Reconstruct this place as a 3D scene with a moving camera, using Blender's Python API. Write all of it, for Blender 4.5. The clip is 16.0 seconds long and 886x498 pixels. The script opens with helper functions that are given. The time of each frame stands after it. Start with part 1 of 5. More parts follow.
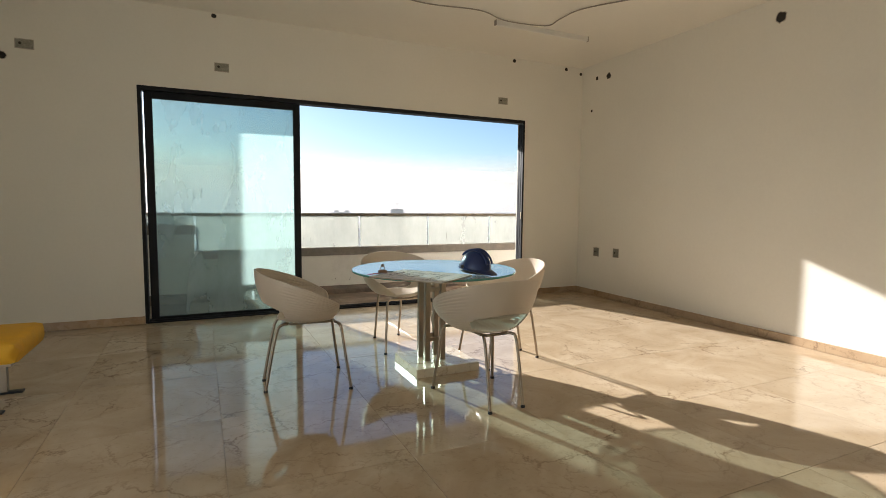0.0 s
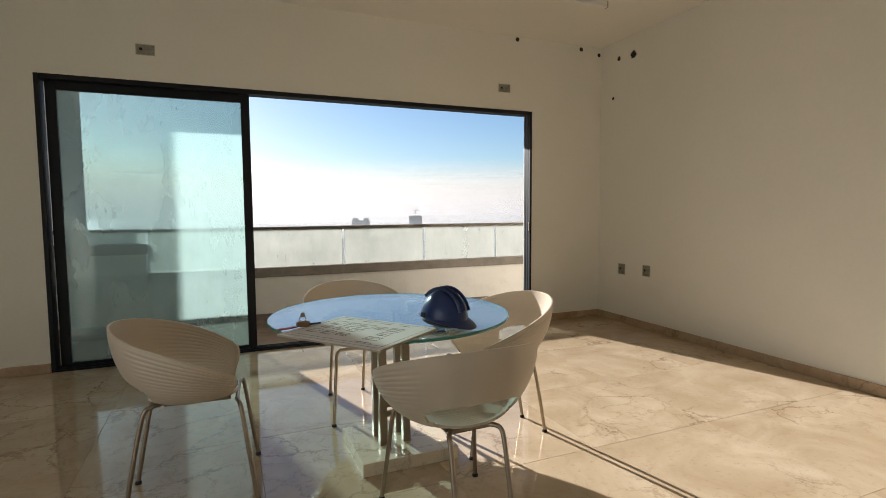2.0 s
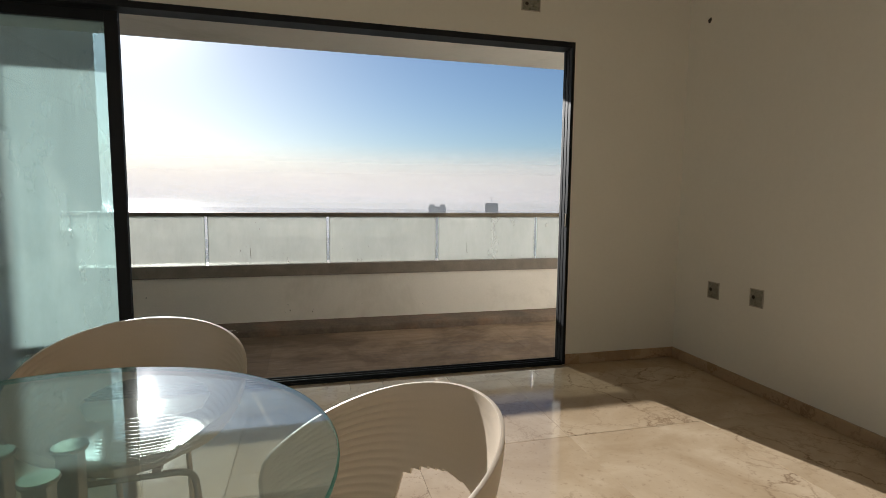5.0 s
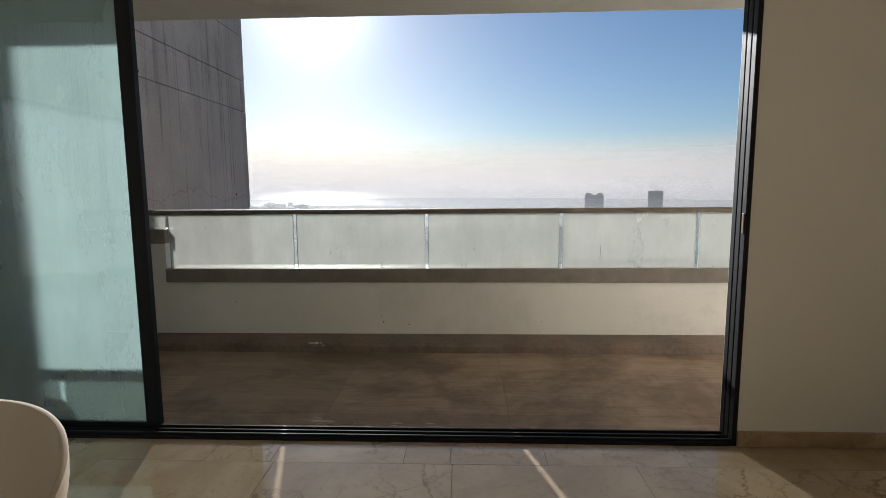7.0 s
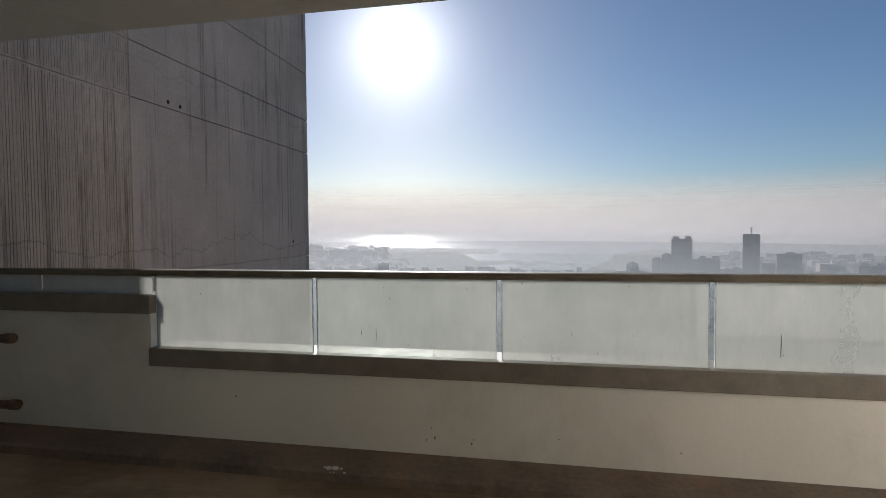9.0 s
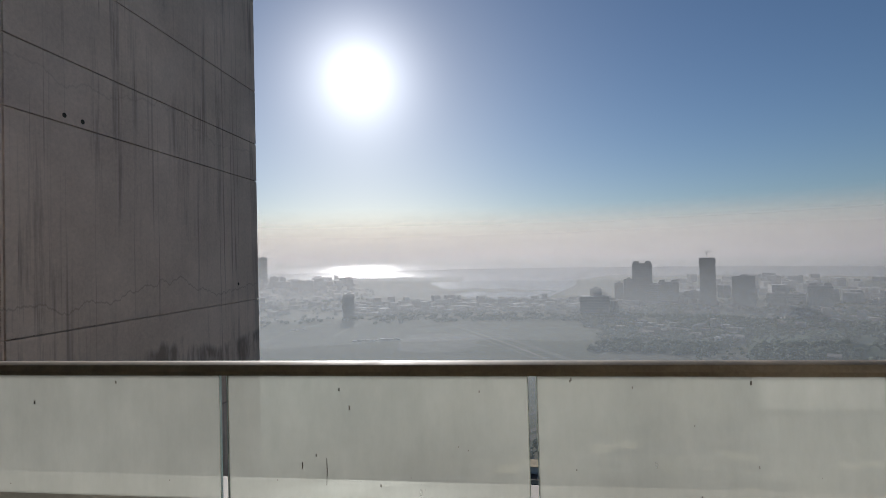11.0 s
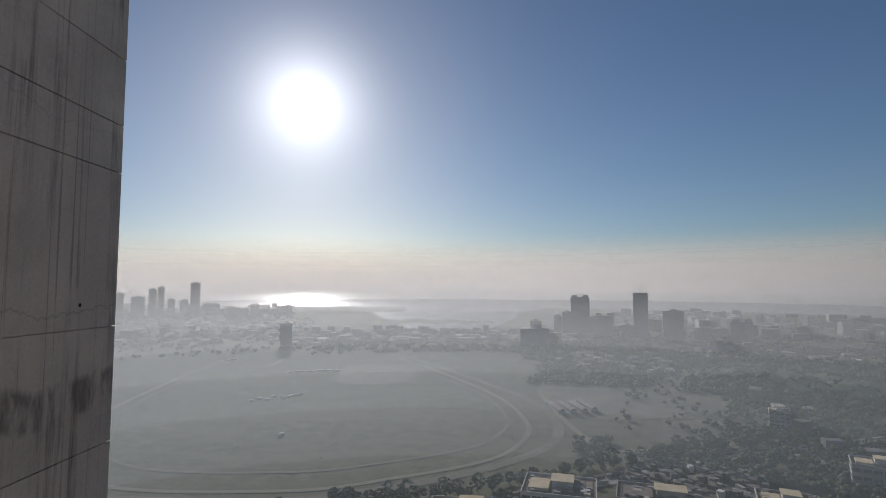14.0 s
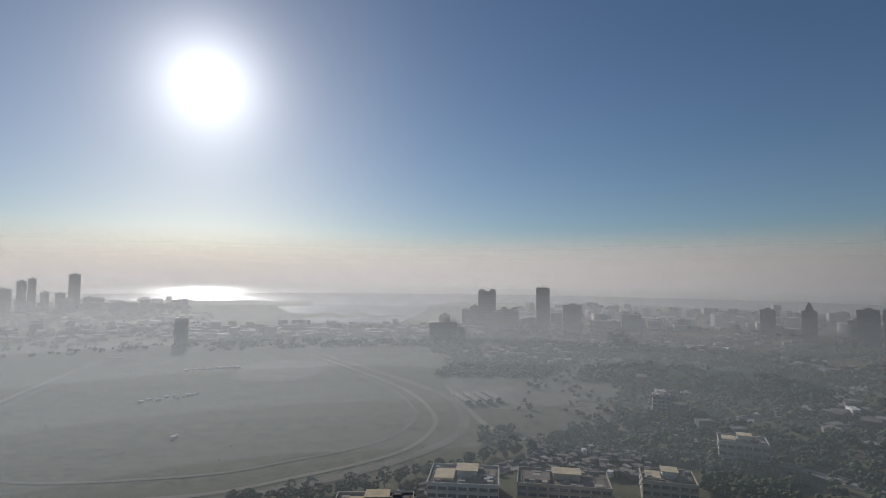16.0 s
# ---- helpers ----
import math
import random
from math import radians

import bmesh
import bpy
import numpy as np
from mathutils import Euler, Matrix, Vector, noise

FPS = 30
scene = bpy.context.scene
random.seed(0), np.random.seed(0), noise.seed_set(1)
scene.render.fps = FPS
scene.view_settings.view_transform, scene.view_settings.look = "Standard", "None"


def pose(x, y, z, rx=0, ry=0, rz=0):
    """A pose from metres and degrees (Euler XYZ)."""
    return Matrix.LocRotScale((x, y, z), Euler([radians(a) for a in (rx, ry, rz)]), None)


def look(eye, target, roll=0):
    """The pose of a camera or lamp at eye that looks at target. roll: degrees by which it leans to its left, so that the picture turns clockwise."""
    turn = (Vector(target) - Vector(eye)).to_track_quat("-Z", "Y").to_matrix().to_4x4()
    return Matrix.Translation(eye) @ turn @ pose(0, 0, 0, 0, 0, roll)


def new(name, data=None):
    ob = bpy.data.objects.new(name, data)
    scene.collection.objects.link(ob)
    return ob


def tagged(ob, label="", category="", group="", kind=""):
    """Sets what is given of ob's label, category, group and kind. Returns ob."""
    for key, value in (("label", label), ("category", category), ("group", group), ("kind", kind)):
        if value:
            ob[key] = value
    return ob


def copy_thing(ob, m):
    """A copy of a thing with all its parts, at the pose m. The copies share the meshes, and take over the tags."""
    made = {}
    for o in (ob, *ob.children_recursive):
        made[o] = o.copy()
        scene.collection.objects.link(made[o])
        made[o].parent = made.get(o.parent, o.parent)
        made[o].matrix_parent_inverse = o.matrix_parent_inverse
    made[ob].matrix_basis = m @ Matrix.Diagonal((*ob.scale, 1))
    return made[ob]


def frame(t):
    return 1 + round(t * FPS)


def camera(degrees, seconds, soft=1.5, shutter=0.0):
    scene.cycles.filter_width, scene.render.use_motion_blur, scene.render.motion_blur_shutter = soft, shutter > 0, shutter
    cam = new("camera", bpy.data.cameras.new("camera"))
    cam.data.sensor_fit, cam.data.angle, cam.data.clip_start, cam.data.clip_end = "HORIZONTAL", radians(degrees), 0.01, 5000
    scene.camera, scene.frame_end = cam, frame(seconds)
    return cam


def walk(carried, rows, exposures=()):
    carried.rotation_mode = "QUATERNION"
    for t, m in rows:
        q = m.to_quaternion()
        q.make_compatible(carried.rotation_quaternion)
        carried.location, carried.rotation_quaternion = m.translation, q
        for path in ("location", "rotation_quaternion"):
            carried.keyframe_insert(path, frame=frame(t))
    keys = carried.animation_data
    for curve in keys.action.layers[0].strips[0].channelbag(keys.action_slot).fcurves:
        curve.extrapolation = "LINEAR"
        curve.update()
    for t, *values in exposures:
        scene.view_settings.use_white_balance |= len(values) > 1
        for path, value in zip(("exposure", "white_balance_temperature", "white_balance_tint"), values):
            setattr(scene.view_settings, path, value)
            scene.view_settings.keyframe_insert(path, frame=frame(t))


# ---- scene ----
cam = camera(81.1, 16.0, 0.7)
PATH = [
    (0, (0.508, -5.675, 1.178), (1.353, -3.87, 1.007), 0.6),
    (0.5, (0.689, -5.473, 1.217), (1.504, -3.653, 1.054), 0.5),
    (1, (0.832, -5.207, 1.189), (1.641, -3.385, 1.026), 0.4),
    (1.5, (1.001, -4.967, 1.215), (1.799, -3.138, 1.076), -0.1),
    (2, (1.254, -4.765, 1.222), (2.032, -2.928, 1.074), -0.4),
    (2.5, (1.468, -4.557, 1.241), (2.252, -2.726, 1.057), -0.6),
    (3, (1.669, -4.271, 1.231), (2.476, -2.453, 1.02), -0.6),
    (5.5, (2.7, -3.147, 1.192), (3.035, -1.186, 0.983), 0.8),
    (6, (2.843, -2.958, 1.217), (2.998, -0.978, 0.976), 0.7),
    (6.5, (2.934, -2.646, 1.214), (2.965, -0.662, 0.96), 0.2),
    (7, (3.033, -2.358, 1.217), (2.952, -0.373, 0.979), -0.4),
    (7.5, (3.124, -2.051, 1.244), (2.925, -0.07, 1.052), -0.6),
    (8, (3.083, -1.679, 1.251), (2.81, 0.297, 1.104), -0.4),
    (8.5, (3.019, -1.325, 1.264), (2.684, 0.644, 1.149), -0.5),
    (9, (2.956, -0.928, 1.276), (2.58, 1.035, 1.205), -0.4),
    (11.5, (2.612, 0.463, 1.412), (2.414, 2.451, 1.504), -1.4),
    (12, (2.627, 0.71, 1.373), (2.469, 2.697, 1.538), -1.0),
    (12.5, (2.66, 1.02, 1.324), (2.551, 3.006, 1.535), -0.7),
    (13, (2.658, 1.395, 1.312), (2.605, 3.382, 1.534), -0.5),
    (13.5, (2.709, 1.665, 1.289), (2.676, 3.655, 1.485), -0.4),
    (14, (2.774, 1.821, 1.278), (2.748, 3.815, 1.429), -0.2),
    (14.5, (2.742, 1.894, 1.283), (2.759, 3.89, 1.401), 0.1),
    (15, (2.721, 1.931, 1.287), (2.812, 3.926, 1.396), 0.3),
    (15.5, (2.735, 1.946, 1.298), (2.935, 3.932, 1.416), 0.2),
    (16, (2.74, 1.985, 1.305), (3.056, 3.955, 1.433), 0.2),
]
walk(cam, [(t, look(eye, target, roll)) for t, eye, target, roll in PATH], [(0, 1.45, 6080, 11), (1.5, 1.28, 6050, 11), (3, 0.97, 6000, 10), (5.5, 0.62, 5930, 10), (7, 0.60, 5830, 10), (8.2, 0.42, 5780, 12), (9, 0.29, 5840, 12), (11.5, 0.1, 5890, 11), (14, 0.1, 6020, 12), (16, 0.08, 6050, 11)])

# ---- world, sun, exposure ----
SUN_AZ, SUN_EL = radians(-15.8), radians(19.5)
SUN_DIR = Vector((math.sin(SUN_AZ) * math.cos(SUN_EL), math.cos(SUN_AZ) * math.cos(SUN_EL), math.sin(SUN_EL)))
world = bpy.data.worlds.new("world")
scene.world = world
world.use_nodes = True
wn = world.node_tree
wn.nodes.clear()
sky = wn.nodes.new("ShaderNodeTexSky")
sky.sky_type = "NISHITA"
sky.sun_disc = False
sky.sun_elevation = SUN_EL
sky.sun_rotation = SUN_AZ
sky.altitude = 100
sky.air_density = 1.0
sky.dust_density = 0.4
sky.ozone_density = 3.0
wbg = wn.nodes.new("ShaderNodeBackground")
wbg.inputs["Strength"].default_value = 0.05
wout = wn.nodes.new("ShaderNodeOutputWorld")
wn.links.new(sky.outputs[0], wbg.inputs[0])
wn.links.new(wbg.outputs[0], wout.inputs[0])
sun_data = bpy.data.lights.new("sun", "SUN")
sun_data.energy = 5.0
sun_data.angle = radians(0.53)
sun_data.color = (1.0, 0.93, 0.83)
sun = new("sun", sun_data)
sun.matrix_world = look(SUN_DIR * 60, (0, 0, 0))
# Area lamp added at an unseen window, to brighten the room's west side.
west_fill = bpy.data.lights.new("side_window_sky", "AREA")
west_fill.shape, west_fill.size, west_fill.size_y = "RECTANGLE", 3.1, 2.1
west_fill.energy = 10.5
west_fill.color = (1.0, 0.945, 0.84)
new("side_window_sky", west_fill).matrix_world = look((-2.02, -4.65, 1.13), (0.0, -4.65, 1.13))
scene.cycles.transparent_max_bounces = 24


# ---- mesh helpers ----
def part(name, bm, material, parent=None, label=""):
    me = bpy.data.meshes.new(name)
    bm.to_mesh(me)
    bm.free()
    me.materials.append(material)
    ob = new(name, me)
    ob.parent = parent
    if label:
        ob["label"] = label
    return ob


def smooth(ob, angle=40):
    for p in ob.data.polygons:
        p.use_smooth = True
    ob.data.set_sharp_from_angle(angle=radians(angle))
    return ob


def thing(name, label, category, m=None, group=""):
    ob = new(name)
    ob.empty_display_size = 0.1
    if m is not None:
        ob.matrix_basis = m
    return tagged(ob, label, category, group)


def structure(ob, label="", category=""):
    return tagged(ob, label, category, kind="structure")


def box(bm, x0, x1, y0, y1, z0, z1, bevel=0.0, m=None):
    t = bmesh.new()
    bmesh.ops.create_cube(t, size=1)
    for v in t.verts:
        v.co = Vector((x0 + (v.co.x + 0.5) * (x1 - x0), y0 + (v.co.y + 0.5) * (y1 - y0), z0 + (v.co.z + 0.5) * (z1 - z0)))
    if bevel:
        bmesh.ops.bevel(t, geom=t.edges[:], offset=bevel, segments=2, affect="EDGES", profile=0.6)
    if m is not None:
        bmesh.ops.transform(t, matrix=m, verts=t.verts[:])
    join(bm, t)
    return bm


def join(bm, t):
    base = {v: bm.verts.new(v.co) for v in t.verts}
    for f in t.faces:
        bm.faces.new([base[v] for v in f.verts])
    t.free()


def bx(x0, x1, y0, y1, z0, z1, bevel=0.0, m=None):
    return box(bmesh.new(), x0, x1, y0, y1, z0, z1, bevel, m)


def tube(bm, pts, r, seg=10, radii=None, closed=False):
    """A round bar swept along a line of points."""
    pts = [Vector(p) for p in pts]
    n = len(pts)
    rings = []
    ref = None
    for i, p in enumerate(pts):
        a = pts[(i - 1) % n] if closed or i else p
        b = pts[(i + 1) % n] if closed or i < n - 1 else p
        d = (b - a).normalized()
        if ref is None:
            ref = d.orthogonal().normalized()
        ref = (ref - d * ref.dot(d)).normalized()
        side = d.cross(ref)
        rr = radii[i] if radii else r
        rings.append([bm.verts.new(p + (ref * math.cos(k * math.tau / seg) + side * math.sin(k * math.tau / seg)) * rr) for k in range(seg)])
    for i in range(n if closed else n - 1):
        q, w = rings[i], rings[(i + 1) % n]
        for k in range(seg):
            bm.faces.new((q[k], q[(k + 1) % seg], w[(k + 1) % seg], w[k]))
    if not closed:
        bm.faces.new(rings[0][::-1])
        bm.faces.new(rings[-1])
    return bm


def spline(pts, steps=8, closed=False):
    """A smooth line through the points."""
    pts = [Vector(p) for p in pts]
    n = len(pts)
    out = []
    for i in range(n if closed else n - 1):
        p0 = pts[(i - 1) % n] if closed or i else pts[0]
        p1, p2 = pts[i], pts[(i + 1) % n]
        p3 = pts[(i + 2) % n] if closed or i + 2 < n else pts[-1]
        for s in range(steps):
            u = s / steps
            out.append(0.5 * (2 * p1 + (p2 - p0) * u + (2 * p0 - 5 * p1 + 4 * p2 - p3) * u * u + (3 * p1 - p0 - 3 * p2 + p3) * u ** 3))
    if not closed:
        out.append(pts[-1])
    return out


def lathe(bm, profile, seg=24, m=None):
    """Turns a profile of (radius, height) about z."""
    t = bmesh.new()
    rings = []
    for r, z in profile:
        rings.append([t.verts.new((r * math.cos(k * math.tau / seg), r * math.sin(k * math.tau / seg), z)) for k in range(seg)])
    for a, b in zip(rings, rings[1:]):
        for k in range(seg):
            t.faces.new((a[k], a[(k + 1) % seg], b[(k + 1) % seg], b[k]))
    t.faces.new(rings[0][::-1])
    t.faces.new(rings[-1])
    if m is not None:
        bmesh.ops.transform(t, matrix=m, verts=t.verts[:])
    join(bm, t)
    return bm


# ---- materials ----
def nodes_of(name):
    m = bpy.data.materials.new(name)
    m.use_nodes = True
    nt = m.node_tree
    return m, nt, nt.nodes["Principled BSDF"], nt.nodes["Material Output"]


def add(nt, kind, **inputs):
    n = nt.nodes.new(kind)
    for k, v in inputs.items():
        n.inputs[k.replace("_", " ")].default_value = v
    return n


def noise_tex(nt, vec, scale, detail=5, rough=0.6, distort=0.0):
    n = nt.nodes.new("ShaderNodeTexNoise")
    n.inputs["Scale"].default_value = scale
    n.inputs["Detail"].default_value = detail
    n.inputs["Roughness"].default_value = rough
    n.inputs["Distortion"].default_value = distort
    nt.links.new(vec, n.inputs["Vector"])
    return n.outputs["Fac"]


def ramp(nt, fac, stops):
    n = nt.nodes.new("ShaderNodeValToRGB")
    e = n.color_ramp.elements
    while len(e) < len(stops):
        e.new(0.5)
    for el, (p, c) in zip(e, stops):
        el.position = p
        el.color = (*c, 1) if len(c) == 3 else c
    nt.links.new(fac, n.inputs[0])
    return n.outputs[0]


def mixc(nt, fac, a, b, mode="MIX"):
    n = nt.nodes.new("ShaderNodeMix")
    n.data_type = "RGBA"
    n.blend_type = mode
    for sock, v in ((n.inputs[0], fac), (n.inputs[6], a), (n.inputs[7], b)):
        if hasattr(v, "links"):
            nt.links.new(v, sock)
        elif isinstance(v, (int, float)):
            sock.default_value = v
        else:
            sock.default_value = (*v, 1)
    return n.outputs[2]


def math_node(nt, op, a, b=0.0, c=0.0, clamp=False):
    n = nt.nodes.new("ShaderNodeMath")
    n.operation = op
    n.use_clamp = clamp
    for i, v in enumerate((a, b, c)):
        if hasattr(v, "links"):
            nt.links.new(v, n.inputs[i])
        else:
            n.inputs[i].default_value = v
    return n.outputs[0]


def bump(nt, bsdf, height, strength, dist):
    n = nt.nodes.new("ShaderNodeBump")
    n.inputs["Strength"].default_value = strength
    n.inputs["Distance"].default_value = dist
    nt.links.new(height, n.inputs["Height"])
    nt.links.new(n.outputs[0], bsdf.inputs["Normal"])


def position(nt):
    return nt.nodes.new("ShaderNodeNewGeometry").outputs["Position"]


def objco(nt):
    return nt.nodes.new("ShaderNodeTexCoord").outputs["Object"]


def scaled(nt, vec, s, off=None):
    n = nt.nodes.new("ShaderNodeMapping")
    n.inputs["Scale"].default_value = s
    nt.links.new(vec, n.inputs["Vector"])
    if off is not None:
        nt.links.new(off, n.inputs["Location"])
    return n.outputs[0]


def plain(name, base, rough, metal=0.0, var=0.12, scale=6.0, fine=60.0, bump_s=0.1, bump_d=0.002, local=False, stain=None, spec=0.5):
    """A surface with variation at two scales and a fine relief."""
    m, nt, b, _ = nodes_of(name)
    vec = objco(nt) if local else position(nt)
    big = noise_tex(nt, vec, scale, 4)
    small = noise_tex(nt, vec, fine, 3)
    lo = tuple(c * (1 - var) for c in base)
    hi = tuple(min(1, c * (1 + var)) for c in base)
    col = ramp(nt, big, [(0.3, lo), (0.7, hi)])
    col = mixc(nt, 0.25, col, ramp(nt, small, [(0.35, lo), (0.65, hi)]))
    if stain:
        col = mixc(nt, ramp(nt, noise_tex(nt, vec, scale * 0.45, 6, 0.7, 0.4), [(0.52, (0, 0, 0)), (0.72, (0.8, 0.8, 0.8))]), col, stain)
    nt.links.new(col, b.inputs["Base Color"])
    nt.links.new(ramp(nt, big, [(0.25, (rough * 0.85,) * 3), (0.75, (min(1, rough * 1.15),) * 3)]), b.inputs["Roughness"])
    b.inputs["Metallic"].default_value = metal
    b.inputs["Specular IOR Level"].default_value = spec
    if bump_s:
        bump(nt, b, small, bump_s, bump_d)
    return m


def marble(name, light, dark, vein, rough, tile=True):
    m, nt, b, _ = nodes_of(name)
    pos = position(nt)
    vec = pos
    if tile:
        info = nt.nodes.new("ShaderNodeObjectInfo")
        shift = nt.nodes.new("ShaderNodeVectorMath")
        shift.operation = "SCALE"
        shift.inputs[0].default_value = (17.0, 9.0, 5.0)
        nt.links.new(info.outputs["Random"], shift.inputs["Scale"])
        vec = scaled(nt, pos, (1, 1, 1), shift.outputs[0])
    cloud = noise_tex(nt, vec, 2.2, 7, 0.62, 0.8)
    col = ramp(nt, cloud, [(0.30, dark), (0.52, tuple((a + c) / 2 for a, c in zip(light, dark))), (0.72, light)])
    mask = ramp(nt, noise_tex(nt, vec, 1.1, 4, 0.65), [(0.465, (0, 0, 0)), (0.585, (1, 1, 1))])
    bend = nt.nodes.new("ShaderNodeTexNoise")
    bend.inputs["Scale"].default_value, bend.inputs["Detail"].default_value, bend.inputs["Roughness"].default_value = 3.2, 7, 0.72
    nt.links.new(vec, bend.inputs["Vector"])
    push = nt.nodes.new("ShaderNodeVectorMath")
    push.operation = "MULTIPLY_ADD"
    push.inputs[1].default_value = (0.32, 0.32, 0.32)
    nt.links.new(bend.outputs["Color"], push.inputs[0])
    nt.links.new(vec, push.inputs[2])
    for scale, width, keep in ((1.9, 0.018, 0.9), (5.2, 0.030, 0.55)):
        cell = nt.nodes.new("ShaderNodeTexVoronoi")
        cell.feature = "DISTANCE_TO_EDGE"
        cell.inputs["Scale"].default_value = scale
        nt.links.new(push.outputs[0], cell.inputs["Vector"])
        veins = ramp(nt, cell.outputs["Distance"], [(0.0, (keep,) * 3), (width * 0.4, (keep * 0.55,) * 3), (width, (0, 0, 0))])
        col = mixc(nt, math_node(nt, "MULTIPLY", veins, mask), col, vein)
    speck = noise_tex(nt, vec, 38, 4, 0.7)
    col = mixc(nt, ramp(nt, speck, [(0.58, (0, 0, 0)), (0.74, (0.45, 0.45, 0.45))]), col, vein)
    if tile:
        col = mixc(nt, math_node(nt, "MULTIPLY", info.outputs["Random"], 0.22), col, dark)
    dust = noise_tex(nt, pos, 1.1, 6, 0.7)
    nt.links.new(col, b.inputs["Base Color"])
    nt.links.new(ramp(nt, dust, [(0.35, (rough * 0.7,) * 3), (0.7, (rough * 1.9,) * 3)]), b.inputs["Roughness"])
    b.inputs["Specular IOR Level"].default_value = 0.6
    bump(nt, b, noise_tex(nt, pos, 2.5, 3), 0.05, 0.004)
    return m


def wood_tile(name):
    m, nt, b, _ = nodes_of(name)
    pos = position(nt)
    info = nt.nodes.new("ShaderNodeObjectInfo")
    grain = noise_tex(nt, scaled(nt, pos, (0.9, 9.0, 1.0)), 2.0, 8, 0.75, 0.9)
    col = ramp(nt, grain, [(0.28, (0.21, 0.14, 0.082)), (0.5, (0.38, 0.262, 0.165)), (0.74, (0.50, 0.37, 0.25))])
    dirt = noise_tex(nt, pos, 2.6, 7, 0.72, 0.6)
    col = mixc(nt, ramp(nt, dirt, [(0.45, (0, 0, 0)), (0.66, (0.7, 0.7, 0.7))]), col, (0.44, 0.335, 0.235))
    col = mixc(nt, ramp(nt, noise_tex(nt, pos, 0.9, 5, 0.7, 0.3), [(0.46, (0, 0, 0)), (0.60, (0.7, 0.7, 0.7))]), col, (0.12, 0.072, 0.042))
    col = mixc(nt, math_node(nt, "MULTIPLY", info.outputs["Random"], 0.25), col, (0.12, 0.09, 0.065))
    nt.links.new(col, b.inputs["Base Color"])
    nt.links.new(ramp(nt, dirt, [(0.3, (0.38, 0.38, 0.38)), (0.7, (0.8, 0.8, 0.8))]), b.inputs["Roughness"])
    bump(nt, b, grain, 0.15, 0.002)
    return m


def concrete(name, base, ribbed=False):
    m, nt, b, _ = nodes_of(name)
    pos = position(nt)
    big = noise_tex(nt, pos, 0.9, 6, 0.65)
    fine = noise_tex(nt, pos, 24, 5, 0.7)
    col = ramp(nt, big, [(0.3, tuple(c * 0.72 for c in base)), (0.7, tuple(c * 1.2 for c in base))])
    col = mixc(nt, 0.3, col, ramp(nt, fine, [(0.3, tuple(c * 0.7 for c in base)), (0.7, tuple(c * 1.25 for c in base))]))
    streak = noise_tex(nt, scaled(nt, pos, (5.0, 5.0, 0.22)), 1.5, 5, 0.7)
    where = noise_tex(nt, scaled(nt, pos, (0.6, 0.6, 0.35)), 1.2, 3)
    f = math_node(nt, "MULTIPLY", ramp(nt, streak, [(0.52, (0, 0, 0)), (0.68, (0.85, 0.85, 0.85))]), ramp(nt, where, [(0.42, (0, 0, 0)), (0.6, (1, 1, 1))]))
    col = mixc(nt, f, col, tuple(c * 0.32 for c in base))
    thin = noise_tex(nt, scaled(nt, pos, (14.0, 14.0, 0.16)), 1.3, 3, 0.5)
    low = noise_tex(nt, scaled(nt, pos, (1.4, 1.4, 0.5)), 1.0, 3)
    f = math_node(nt, "MULTIPLY", ramp(nt, thin, [(0.60, (0, 0, 0)), (0.70, (0.6, 0.6, 0.6))]), ramp(nt, low, [(0.44, (0, 0, 0)), (0.54, (1, 1, 1))]))
    col = mixc(nt, f, col, tuple(c * 0.35 for c in base))
    # a ragged old pour line and a damp band under it
    zz = nt.nodes.new("ShaderNodeSeparateXYZ")
    nt.links.new(pos, zz.inputs[0])
    wave = math_node(nt, "MULTIPLY", noise_tex(nt, scaled(nt, pos, (1, 1, 0)), 0.45, 7, 0.62), 1.5)
    lift = math_node(nt, "SUBTRACT", zz.outputs[2], wave)
    crack = math_node(nt, "ABSOLUTE", math_node(nt, "SUBTRACT", lift, 0.38))
    col = mixc(nt, ramp(nt, crack, [(0.004, (0.32, 0.32, 0.32)), (0.013, (0, 0, 0))]), col, tuple(c * 0.25 for c in base))
    crack = math_node(nt, "ABSOLUTE", math_node(nt, "SUBTRACT", lift, 2.5))
    col = mixc(nt, ramp(nt, crack, [(0.004, (0.18, 0.18, 0.18)), (0.016, (0, 0, 0))]), col, tuple(c * 0.3 for c in base))
    damp = ramp(nt, math_node(nt, "ABSOLUTE", math_node(nt, "SUBTRACT", lift, -0.58)), [(0.16, (0.7, 0.7, 0.7)), (0.25, (0, 0, 0))])
    col = mixc(nt, math_node(nt, "MULTIPLY", damp, ramp(nt, noise_tex(nt, scaled(nt, pos, (4, 4, 1)), 1.2, 4), [(0.4, (0, 0, 0)), (0.55, (1, 1, 1))])), col, tuple(c * 0.25 for c in base))
    nt.links.new(col, b.inputs["Base Color"])
    b.inputs["Roughness"].default_value = 0.9
    b.inputs["Specular IOR Level"].default_value = 0.2
    h = math_node(nt, "ADD", fine, math_node(nt, "MULTIPLY", big, 2.0))
    bump(nt, b, h, 0.35, 0.01)
    return m


